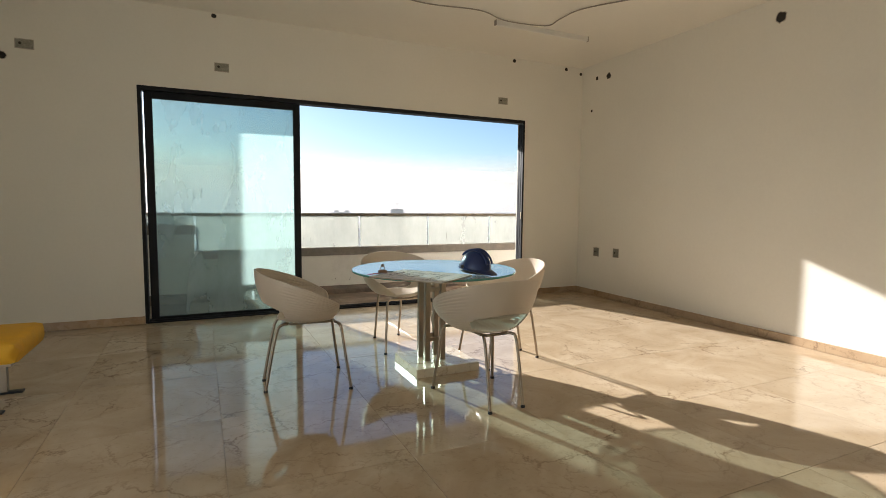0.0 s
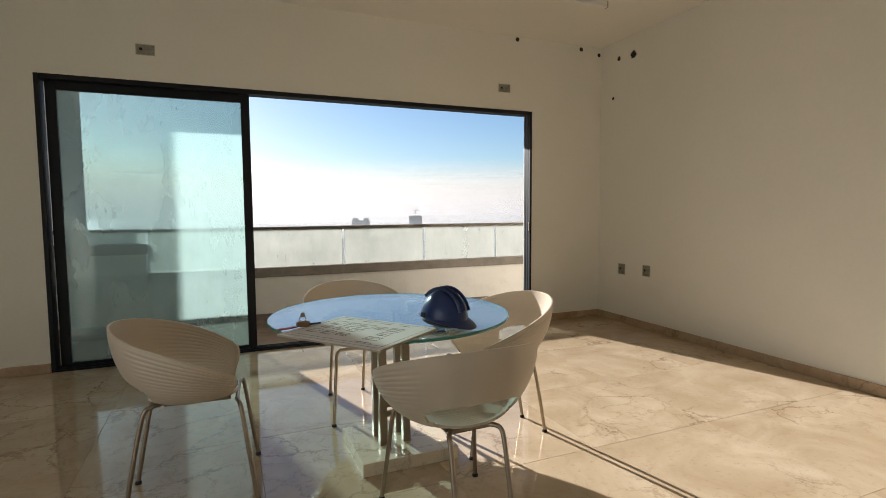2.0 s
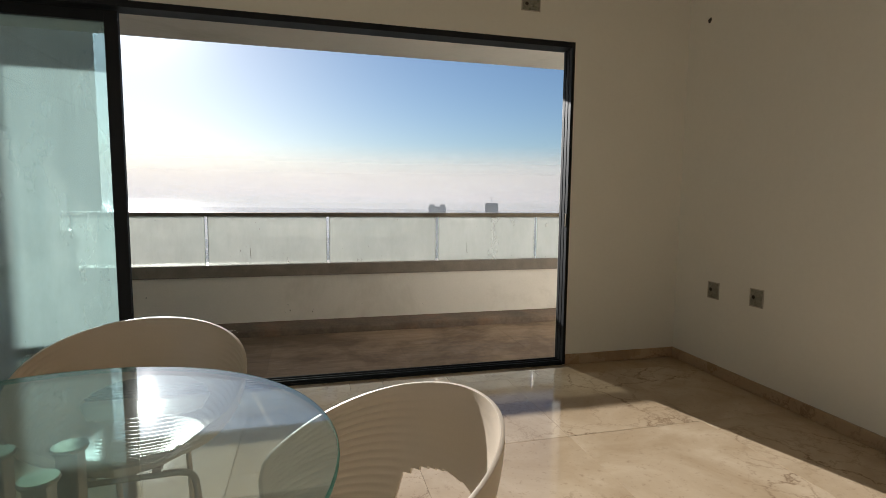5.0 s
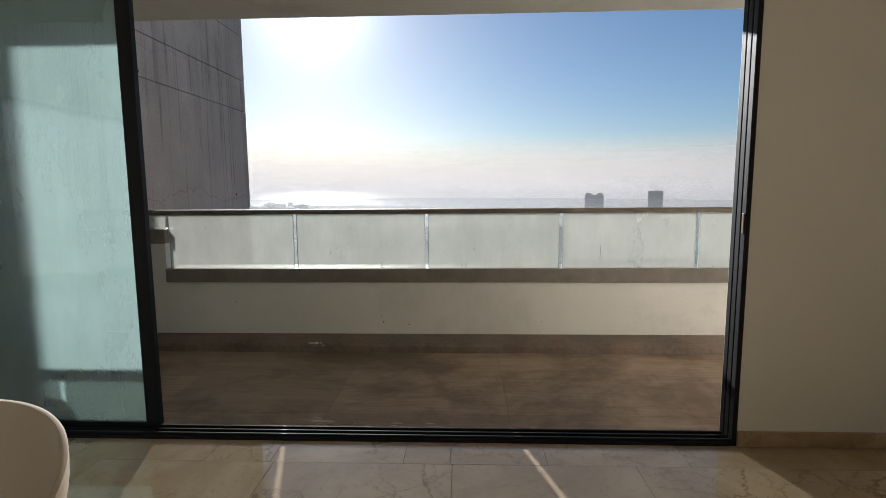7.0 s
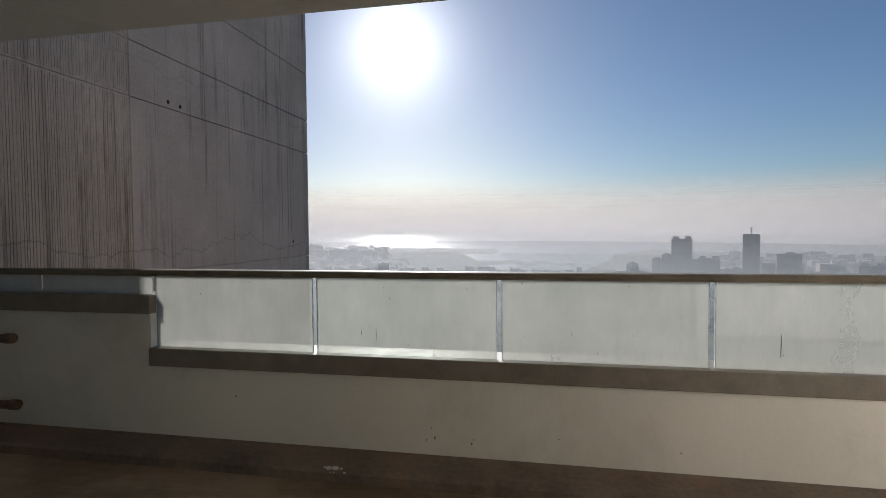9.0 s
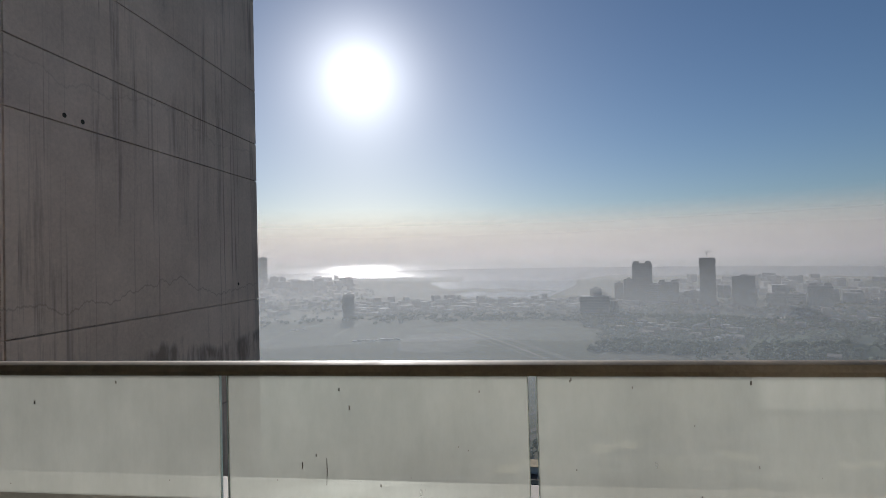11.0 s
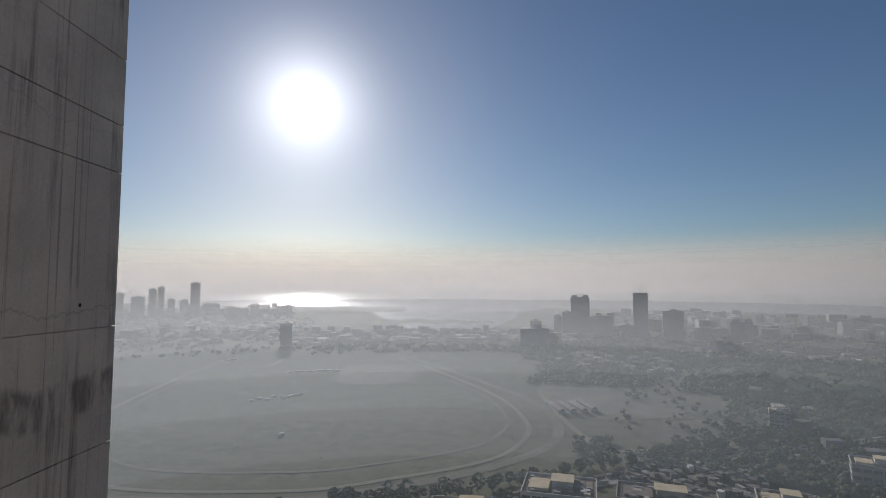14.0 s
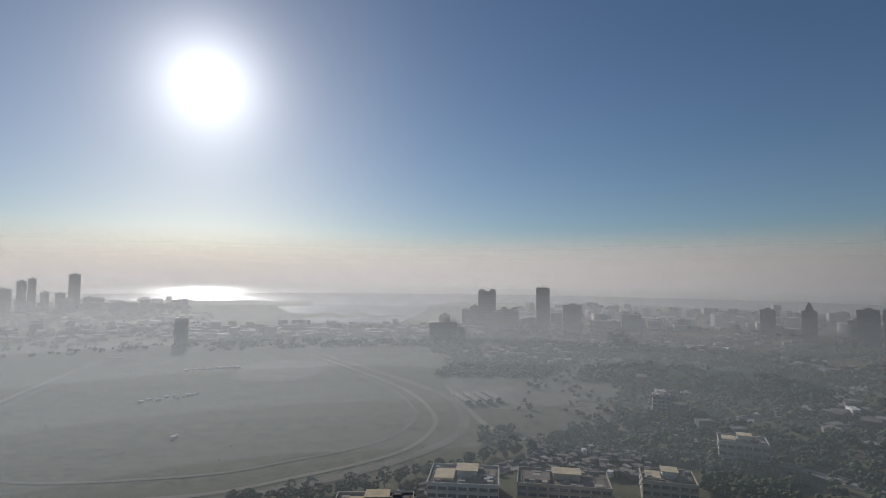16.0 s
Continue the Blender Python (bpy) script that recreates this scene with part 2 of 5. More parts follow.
def glass(name, tint, dust_amount, dust_col, gloss=0.05, mirror=0.04, runs=0.5):
    """Window glass under a film of dust that scatters the light falling on it."""
    m, nt, b, out = nodes_of(name)
    nt.nodes.remove(b)
    pos = position(nt)
    clear = add(nt, "ShaderNodeBsdfTransparent", Color=(*tint, 1))
    tr = add(nt, "ShaderNodeBsdfTranslucent", Color=(*dust_col, 1))
    df = add(nt, "ShaderNodeBsdfDiffuse", Color=(*dust_col, 1))
    film = add(nt, "ShaderNodeMixShader", Fac=0.35)
    nt.links.new(tr.outputs[0], film.inputs[1])
    nt.links.new(df.outputs[0], film.inputs[2])
    a = noise_tex(nt, scaled(nt, pos, (1.0, 1.0, 0.45)), 2.2, 6, 0.65)
    s = noise_tex(nt, scaled(nt, pos, (9.0, 9.0, 0.6)), 1.6, 4, 0.6)
    mixf = math_node(nt, "ADD", math_node(nt, "MULTIPLY", a, 1.0 - runs), math_node(nt, "MULTIPLY", s, runs))
    fac = ramp(nt, mixf, [(0.3, (dust_amount * 0.75,) * 3), (0.7, (min(1, dust_amount * 1.25),) * 3)])
    body = nt.nodes.new("ShaderNodeMixShader")
    nt.links.new(fac, body.inputs[0])
    nt.links.new(clear.outputs[0], body.inputs[1])
    nt.links.new(film.outputs[0], body.inputs[2])
    gl = add(nt, "ShaderNodeBsdfGlossy", Roughness=gloss)
    facing = add(nt, "ShaderNodeLayerWeight", Blend=0.5).outputs["Facing"]
    shine = math_node(nt, "ADD", math_node(nt, "MULTIPLY", math_node(nt, "POWER", facing, 5.0), 0.9), mirror)
    top = nt.nodes.new("ShaderNodeMixShader")
    nt.links.new(shine, top.inputs[0])
    nt.links.new(body.outputs[0], top.inputs[1])
    nt.links.new(gl.outputs[0], top.inputs[2])
    nt.links.new(top.outputs[0], out.inputs[0])
    return m


M_WALL = plain("wall_paint", (0.83, 0.80, 0.72), 0.62, var=0.035, scale=0.8, fine=35, bump_s=0.12, bump_d=0.003)
M_CEIL = plain("ceiling_paint", (0.84, 0.81, 0.74), 0.7, var=0.03, scale=0.9, fine=30, bump_s=0.1, bump_d=0.003)
M_EXT = plain("exterior_paint", (0.82, 0.765, 0.69), 0.75, var=0.06, scale=1.6, fine=45, bump_s=0.25, bump_d=0.004, stain=(0.58, 0.53, 0.44))
M_TILE = marble("cream_marble", (0.63, 0.51, 0.365), (0.43, 0.32, 0.20), (0.20, 0.125, 0.07), 0.05)
M_SKIRT = marble("skirting_marble", (0.52, 0.38, 0.24), (0.38, 0.26, 0.16), (0.22, 0.14, 0.08), 0.25, tile=False)
M_SLAB = marble("slab_marble", (0.75, 0.66, 0.50), (0.60, 0.50, 0.36), (0.38, 0.27, 0.17), 0.15, tile=False)
M_GROUT = plain("grout", (0.48, 0.38, 0.27), 0.9)
M_FRAME = plain("anodised_aluminium", (0.016, 0.017, 0.020), 0.55, 0.0, var=0.25, scale=3, fine=120, bump_s=0.03, spec=0.2)
M_RUBBER = plain("black_rubber", (0.015, 0.015, 0.015), 0.7, local=True)
M_DOORGLASS = glass("dusty_door_glass", (0.71, 0.845, 0.84), 0.29, (0.64, 0.755, 0.73), gloss=0.04, mirror=0.06, runs=0.15)
M_CLEARGLASS = glass("door_glass_behind", (0.92, 0.96, 0.95), 0.05, (0.62, 0.74, 0.70), gloss=0.05, mirror=0.05)
M_RAILGLASS = glass("dusty_rail_glass", (0.68, 0.70, 0.665), 0.30, (0.70, 0.69, 0.645), runs=0.1)
M_GRANITE = plain("stone_coping", (0.22, 0.185, 0.15), 0.6, var=0.25, scale=5, fine=90, bump_s=0.2, stain=(0.33, 0.28, 0.23))
M_RAIL = plain("bronze_rail", (0.19, 0.155, 0.11), 0.66, 0.3, var=0.3, scale=9, fine=70, bump_s=0.15, stain=(0.26, 0.225, 0.17))
M_STEEL = plain("brushed_steel", (0.36, 0.30, 0.235), 0.36, 1.0, var=0.1, scale=12, fine=150, local=True)
M_CONC = concrete("fair_faced_concrete", (0.60, 0.495, 0.425))
M_SHELL = plain("cream_plastic", (0.61, 0.52, 0.415), 0.42, var=0.04, scale=4, fine=160, bump_s=0.03, local=True)
M_TABLE = glass("table_glass", (0.88, 0.965, 0.94), 0.10, (0.7, 0.74, 0.72), gloss=0.02, mirror=0.17)
M_TABLEEDGE = plain("green_glass_edge", (0.10, 0.30, 0.25), 0.08, local=True, var=0.1)
# Pale colour stands in for sunlight glowing in the pane edges.
M_GLASSEDGE = plain("lit_glass_edge", (0.66, 0.76, 0.73), 0.2, local=True, var=0.05)
M_DIRT = plain("dried_dirt", (0.10, 0.085, 0.07), 0.9, local=True)
M_BOARD = plain("drawing_board_sheet", (0.72, 0.67, 0.60), 0.55, var=0.03, local=True)
M_BOARDEDGE = plain("board_core", (0.42, 0.36, 0.28), 0.7, local=True)
M_INK = plain("ink", (0.16, 0.13, 0.11), 0.7, local=True)
M_HELMET = plain("navy_plastic", (0.014, 0.032, 0.125), 0.3, var=0.2, local=True, bump_s=0.02)
M_DARK = plain("dark_plastic", (0.02, 0.02, 0.022), 0.5, local=True)
M_RED = plain("red_strap", (0.40, 0.04, 0.07), 0.6, local=True)
M_TAN = plain("leather_fob", (0.20, 0.11, 0.06), 0.55, local=True)
M_YELLOW = plain("yellow_upholstery", (0.75, 0.40, 0.02), 0.75, var=0.1, scale=8, fine=200, bump_s=0.2, local=True)
# Near-black painted for the shade inside holes that are not cut.
M_HOLE = plain("hole_darkness", (0.035, 0.03, 0.026), 0.95, local=True, var=0.4, scale=40)
M_CHIP = plain("chipped_plaster", (0.50, 0.45, 0.38), 0.9, local=True, var=0.2, scale=40)
M_GALV = plain("galvanised_box", (0.30, 0.29, 0.24), 0.5, 0.6, local=True, var=0.3, scale=30)
M_WHITE = plain("white_enamel", (0.80, 0.79, 0.75), 0.35, local=True, var=0.03)
M_CABLE = plain("grey_cable", (0.34, 0.31, 0.27), 0.6, local=True)
M_RUST = plain("rusty_pipe", (0.17, 0.11, 0.07), 0.85, local=True, var=0.5, scale=30, bump_s=0.5, bump_d=0.004)
M_PLANK = wood_tile("wood_look_tile")
M_KERB = plain("stained_kerb", (0.19, 0.145, 0.11), 0.85, var=0.45, scale=2.2, fine=30, bump_s=0.3, bump_d=0.006, stain=(0.30, 0.165, 0.09))
M_WHITEWASH = plain("lime_deposit", (0.62, 0.58, 0.52), 0.9, local=True, var=0.2)

# ---- the room ----
# West and back walls are unseen, set close in to bounce more light.
XL, XR, YB, HC = -1.95, 5.218, -6.8, 3.015      # side walls, back wall, ceiling
DW, DH = 4.307, 2.26                           # door opening
BZ = -0.145                                     # balcony floor
w = bmesh.new()
box(w, XL, 0, 0, 0.16, -0.3, HC + 0.3)
box(w, DW, 7.6, 0, 0.16, -0.3, HC + 0.3)
box(w, 0, DW, 0, 0.16, DH, HC + 0.3)
structure(part("wall_north", w, M_WALL), "cream painted plaster wall round the sliding door", "wall")
EAST = pose(XR, 0, 0, 0, 0, -1.45)                # the east wall leans in a little towards the back
structure(part("wall_east", bx(0, 0.3, YB, 0, -0.3, HC + 0.3, 0, EAST), M_WALL), "plain cream painted plaster wall", "wall")
WY0, WY1, WZ0, WZ1 = -6.3, -3.0, 0.0, 2.25              # added unseen side window behind the start of the walk, lets in fill light
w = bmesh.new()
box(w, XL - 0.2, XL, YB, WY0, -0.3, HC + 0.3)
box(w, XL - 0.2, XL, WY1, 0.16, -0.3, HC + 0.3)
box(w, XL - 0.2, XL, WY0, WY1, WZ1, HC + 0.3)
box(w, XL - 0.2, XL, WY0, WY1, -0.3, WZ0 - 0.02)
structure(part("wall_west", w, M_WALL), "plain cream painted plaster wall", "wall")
side = structure(thing("window_1", "added unseen side window, black aluminium with clear panes", "window"))
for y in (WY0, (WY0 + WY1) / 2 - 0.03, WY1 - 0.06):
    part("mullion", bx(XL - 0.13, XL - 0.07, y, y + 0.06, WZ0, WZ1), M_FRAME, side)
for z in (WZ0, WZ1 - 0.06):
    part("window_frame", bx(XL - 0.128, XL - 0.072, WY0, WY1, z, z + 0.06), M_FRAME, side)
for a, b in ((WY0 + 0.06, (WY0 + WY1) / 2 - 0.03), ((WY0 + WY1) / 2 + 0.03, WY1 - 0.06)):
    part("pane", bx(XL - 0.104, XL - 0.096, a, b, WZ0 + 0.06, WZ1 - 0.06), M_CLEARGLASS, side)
structure(part("wall_south", bx(XL - 0.2, XR + 0.2, YB - 0.2, YB, -0.3, HC + 0.3), M_WALL), "plain cream painted plaster wall", "wall")
structure(part("ceiling", bx(XL, XR, YB, 0, HC, HC + 0.25), M_CEIL), "plain cream painted ceiling", "ceiling")
floor = structure(part("floor", bx(XL, XR, YB, 0.0, -0.3, -0.014), M_GROUT), "polished cream marble tiles with brown veins", "floor")
for nm, a in (("baseboard_1", (XL, 0, -0.014, 0)), ("baseboard_2", (DW, XR, -0.014, 0))):
    structure(part(nm, bx(a[0], a[1], a[2], a[3], 0.001, 0.075, 0.003), M_SKIRT), "brown marble skirting", "baseboard")
structure(part("baseboard_3", bx(-0.014, 0, YB, -0.014, 0.001, 0.075, 0.003, EAST), M_SKIRT), "brown marble skirting", "baseboard")

# ---- sliding door ----
door = structure(thing("door_1", "black aluminium sliding door, its panels pushed open to one side", "door"))
part("jamb", bx(0, 0.03, -0.004, 0.125, 0, DH, 0.004), M_FRAME, door)
for y in (0.0, 0.043, 0.086):
    part("jamb_channel", bx(DW - 0.022, DW, y - 0.004, y + 0.031, 0, DH, 0.003), M_FRAME, door)
part("jamb_back", bx(DW - 0.010, DW - 0.001, 0.02, 0.12, 0, DH), M_FRAME, door)
part("head", bx(0.03, DW - 0.022, -0.004, 0.125, DH - 0.038, DH, 0.004), M_FRAME, door)
part("sill", bx(0.03, DW - 0.022, -0.004, 0.125, -0.02, 0.014, 0.003), M_FRAME, door)
for y in (0.010, 0.048, 0.088):
    part("track", bx(0.03, DW - 0.022, y, y + 0.010, 0.014, 0.027, 0.002), M_FRAME, door)
part("lock_plate", bx(DW - 0.026, DW - 0.0215, 0.006, 0.022, 1.00, 1.09, 0.002), M_STEEL, door, "small steel lock plate")


def sash(x0, x1, y, material, stile):
    s = part("sash", bx(x0, x0 + stile, y, y + 0.036, 0.027, DH - 0.038, 0.003), M_FRAME, door)
    part("stile", bx(x1 - stile, x1, y, y + 0.036, 0.027, DH - 0.038, 0.003), M_FRAME, s)
    part("top_rail", bx(x0 + stile, x1 - stile, y + 0.001, y + 0.035, DH - 0.10, DH - 0.038), M_FRAME, s)
    part("bottom_rail", bx(x0 + stile, x1 - stile, y + 0.001, y + 0.035, 0.027, 0.045), M_FRAME, s)
    part("pane", bx(x0 + stile, x1 - stile, y + 0.014, y + 0.022, 0.045, DH - 0.10), material, s, "dusty greenish glass pane")


sash(0.046, 1.496, 0.076, M_DOORGLASS, 0.07)

# ---- balcony ----
BX0, BX1 = -1.412, 7.4
structure(part("balcony_floor", bx(BX0, BX1, 0.16, 2.3, -0.5, BZ - 0.01), M_GROUT), "dirty brown wood-look balcony tiles", "floor")
structure(part("threshold", bx(0, DW, 0.11, 0.16, -0.3, BZ), M_KERB), "worn door threshold", "threshold")
structure(part("balcony_ceiling", bx(BX0, BX1 + 0.2, 0.16, 2.13, 2.634, 3.3), M_EXT), "cream painted balcony soffit", "ceiling")
structure(part("balcony_wall_east", bx(BX1, BX1 + 0.2, 0.16, 2.3, -0.5, 2.634), M_EXT), "cream painted balcony end wall", "wall")
structure(part("balcony_wall_west", bx(BX0 - 0.2, BX0, 0.16, 2.3, -0.5, 3.2), M_EXT), "cream painted balcony end wall", "wall")
STEP = 0.42
structure(part("parapet_low", bx(STEP, BX1, 2.043, 2.25, -0.5, 0.403), M_EXT), "low cream painted parapet with water marks", "wall")
structure(part("parapet_high", bx(BX0, STEP, 2.043, 2.25, -0.5, 0.745), M_EXT), "taller cream painted parapet", "wall")
k = bmesh.new()
v = [k.verts.new(p) for p in ((BX0, 1.784, BZ - 0.01), (BX0, 1.787, -0.094), (BX0, 1.797, -0.082), (BX0, 1.817, -0.075), (BX0, 2.02, -0.066), (BX0, 2.0435, -0.058), (BX0, 2.0755, BZ - 0.01))]
u = [k.verts.new((BX1, q.co.y, q.co.z)) for q in v]
for i in range(6):
    k.faces.new((v[i], v[i + 1], u[i + 1], u[i]))
bmesh.ops.recalc_face_normals(k, faces=k.faces[:])
structure(part("balcony_kerb", k, M_KERB), "dark stained brown kerb along the parapet foot", "kerb")
structure(part("coping_low", bx(STEP + 0.005, BX1, 2.012, 2.27, 0.403, 0.522, 0.006), M_GRANITE), "grey-brown stone coping", "coping")
structure(part("coping_high", bx(BX0, STEP + 0.02, 2.012, 2.27, 0.745, 0.868, 0.006), M_GRANITE), "grey-brown stone coping", "coping")
railing = thing("glass_railing", "balcony railing of dusty glass panels under a bronze handrail", "railing")
r = bmesh.new()
prof = [(-0.042, 0.0), (-0.046, 0.02), (-0.036, 0.048), (-0.018, 0.056), (0.018, 0.056), (0.036, 0.048), (0.046, 0.02), (0.042, 0.0)]
ends = [[r.verts.new((x, 2.072 + a, 0.992 + b * 0.76)) for a, b in prof] for x in (BX0, BX1)]
for i in range(8):
    r.faces.new((ends[0][i], ends[0][(i + 1) % 8], ends[1][(i + 1) % 8], ends[1][i]))
r.faces.new(ends[0][::-1]), r.faces.new(ends[1])
bmesh.ops.recalc_face_normals(r, faces=r.faces[:])
smooth(part("handrail", r, M_RAIL, railing, "weathered bronze handrail"), 30)
joints = [STEP + 0.012] + [1.568 + 1.144 * i for i in range(5)]
for a, b in zip(joints, joints[1:] + [BX1]):
    part("pane", bx(a + 0.016, b - 0.016, 2.066, 2.078, 0.523, 0.994, 0.001), M_RAILGLASS, railing, "dusty milky glass pane")
    for x in (a + 0.0135, b - 0.016):
        part("pane_edge", bx(x, x + 0.0025, 2.0655, 2.0785, 0.523, 0.994), M_GLASSEDGE, railing, "polished glass edge coloured pale as if lit")
    sp = bmesh.new()
    rd = random.Random(int(a * 100))
    for i in range(rd.choice((6, 10, 26))):
        x, z, q = rd.uniform(a + 0.05, b - 0.05), rd.uniform(0.53, 0.98), rd.uniform(0.0010, 0.0026)
        box(sp, x - q, x + q, 2.0645, 2.0655, z - q * rd.uniform(0.8, 1.6), z + q * rd.uniform(0.8, 6))
    part("dirt_specks", sp, M_DIRT, railing, "small dark dirt specks on the glass")["kind"] = "stuff"
for a, b in ((-1.40, -0.468), (-0.442, STEP - 0.001)):
    part("pane", bx(a, b, 2.066, 2.078, 0.869, 0.994, 0.001), M_RAILGLASS, railing, "dusty milky glass pane")

# ---- concrete fin beside the balcony ----
fin = structure(thing("wall_fin", "tall fair-faced concrete fin wall with pour joints and streaks", "wall"))
FX, FY0, FY1 = -1.412, 2.31, 8.29
levels = [-24.0, -9.0, -6.0, -4.2, -2.4, -0.569, 0.827, 2.75, 3.36, 4.227, 5.7, 7.2, 8.8, 14.0, 26.0]
part("core", bx(FX - 0.5, FX - 0.03, FY0 + 0.02, FY1 - 0.03, -24, 26), M_CONC, fin)
for a, b in zip(levels, levels[1:]):
    part("concrete_panel", bx(FX - 0.53, FX, 3.98, FY1, a + 0.006, b - 0.006, 0.005), M_CONC, fin)
    rb = bx(FX - 0.53, FX - 0.012, FY0, 3.975, a + 0.006, b - 0.006, 0.005)
    if -2 < a < 6:
        y = FY0 + 0.01
        while y < 3.955:
            d = random.uniform(0.003, 0.009)
            box(rb, FX - 0.02, FX - 0.012 + d, y, y + random.uniform(0.010, 0.020), a + random.uniform(0.012, 0.05), b - random.uniform(0.012, 0.05))
            y += random.uniform(0.022, 0.036)
    part("ribbed_panel", rb, M_CONC, fin, "hacked concrete with vertical ribs")
# Tie holes are discs on the face; their dark colour paints the depth.
for y, z in ((4.56, 2.826), (4.769, 2.817), (7.65, 1.1)):
    part("tie_hole", lathe(bmesh.new(), [(0.0, 0), (0.02, 0.0), (0.024, 0.004), (0.02, 0.005), (0.0, 0.003)], 12, pose(FX, y, z, 0, 90, 0)), M_HOLE, fin)

# ---- chairs ----
def chair_point(th, s):
    """A point of the shell: th is the angle from the back, s runs from the seat's middle (0) over the bend to the rim (1)."""
    a = abs(th) / 180
    fade = min(1.0, max(0.0, (0.84 - a) / 0.14))
    rim = 0.446 + 0.314 * math.cos(min(1.0, a / 0.88) * math.pi / 2) ** 0.92 * fade * fade * (3 - 2 * fade)
    seat_r = 0.180 - 0.008 * a ** 3
    top_r = 0.314 - 0.03 * a ** 2
    if s < 0.5:
        q = s / 0.5
        r = seat_r * q
        z = 0.432 + 0.014 * q ** 2.5 - 0.012 * (1 - q)
        if a > 0.62:
            z += (0.012 - 0.03 * q) * (a - 0.62) / 0.38 * q
    else:
        q = (s - 0.5) / 0.5
        z = 0.446 + (rim - 0.446) * q ** 1.15
        r = seat_r + (top_r - seat_r) * math.sin(q * math.pi / 2) ** 0.8 * min(1.0, (rim - 0.446) / 0.12)
    t = radians(th)
    wob = 0.0016 * math.sin(s * 190.0) * min(1.0, (1.0 - s) / 0.05) * min(1.0, s / 0.1) * (1.0 if s < 0.5 else min(1.0, (rim - 0.446) / 0.1))
    wob *= 1.0 - 0.93 * max(0.0, min(1.0, (62 - abs(th)) / 14)) * (s > 0.5)
    x, y = r * math.sin(t) * 1.03, -r * math.cos(t) - 0.005
    n = Vector((math.sin(t), -math.cos(t), 0)) if s > 0.5 else Vector((0, 0, 1))
    if s < 0.5:
        wob = 0.0022 * math.sin(y * 275.0) * min(1.0, (0.5 - s) / 0.06)
    return Vector((x, y, z)) + n * wob


def shell_mesh():
    bm = bmesh.new()
    NT, NS = 72, 150
    rings = []
    for j in range(NS + 1):
        s = 0.02 + 0.98 * j / NS
        rings.append([bm.verts.new(chair_point(-180 + 360 * i / NT, s)) for i in range(NT)])
    for j in range(NS):
        s = 0.02 + 0.98 * (j + 0.5) / NS
        for i in range(NT):
            th = -180 + 360 * (i + 0.5) / NT
            gap = (abs(th) / 50.0) ** 2.6 + (abs(s - 0.605) / 0.105) ** 2.6
            if gap < 1:
                continue
            if abs(th) > 146 and s > 0.52:
                continue
            bm.faces.new((rings[j][i], rings[j][(i + 1) % NT], rings[j + 1][(i + 1) % NT], rings[j + 1][i]))
    bm.faces.new(rings[0])
    for vert in [x for x in bm.verts if not x.link_faces]:
        bm.verts.remove(vert)
    bmesh.ops.recalc_face_normals(bm, faces=bm.faces[:])
    return bm


def make_chair():
    c = thing("dining_chair", "cream ribbed plastic tub chair with thin steel legs", "chair", group="chairs round the table")
    sh = part("seat_shell", shell_mesh(), M_SHELL, c)
    md = sh.modifiers.new("thickness", "SOLIDIFY")
    md.thickness, md.offset = 0.009, 0.0
    md = sh.modifiers.new("round", "BEVEL")
    md.width, md.segments, md.limit_method, md.angle_limit = 0.003, 2, "ANGLE", radians(50)
    smooth(sh, 60)
    for sx in (-1, 1):
        leg = spline([(sx * 0.10, 0.165, 0.415), (sx * 0.15, 0.175, 0.418), (sx * 0.178, 0.182, 0.408), (sx * 0.190, 0.190, 0.37), (sx * 0.207, 0.214, 0.19), (sx * 0.225, 0.24, 0.012)], 5)
        a = smooth(part("leg", tube(bmesh.new(), leg, 0.0095, 10), M_STEEL, c))
        part("foot", lathe(bmesh.new(), [(0.013, 0), (0.014, 0.006), (0.010, 0.016)], 12, pose(sx * 0.225, 0.24, 0)), M_RUBBER, a, "black rubber foot")
        leg = spline([(sx * 0.07, -0.13, 0.418), (sx * 0.10, -0.165, 0.418), (sx * 0.108, -0.19, 0.40), (sx * 0.110, -0.21, 0.33), (sx * 0.112, -0.242, 0.17), (sx * 0.113, -0.27, 0.012)], 5)
        a = smooth(part("leg", tube(bmesh.new(), leg, 0.0095, 10), M_STEEL, c))
        part("foot", lathe(bmesh.new(), [(0.013, 0), (0.014, 0.006), (0.010, 0.016)], 12, pose(sx * 0.113, -0.27, 0)), M_RUBBER, a, "black rubber foot")
    part("crossbar", tube(bmesh.new(), [(-0.12, 0.167, 0.415), (0.12, 0.167, 0.415)], 0.0085, 8), M_STEEL, c)
    part("crossbar", tube(bmesh.new(), [(-0.085, -0.14, 0.416), (0.085, -0.14, 0.416)], 0.0085, 8), M_STEEL, c)
    for sx in (-0.08, 0.08):
        part("seat_bracket", bx(sx - 0.012, sx + 0.012, -0.12, 0.14, 0.410, 0.422, 0.002), M_STEEL, c)
    return c


chair = make_chair()
chair.matrix_basis = pose(2.066, -2.946, 0, 0, 0, 2)
copy_thing(chair, pose(1.123, -2.278, 0, 0, 0, -93.5))
copy_thing(chair, pose(2.575, -2.316, 0, 0, 0, 91.3))
copy_thing(chair, pose(2.003, -1.628, 0, 0, 0, 184))

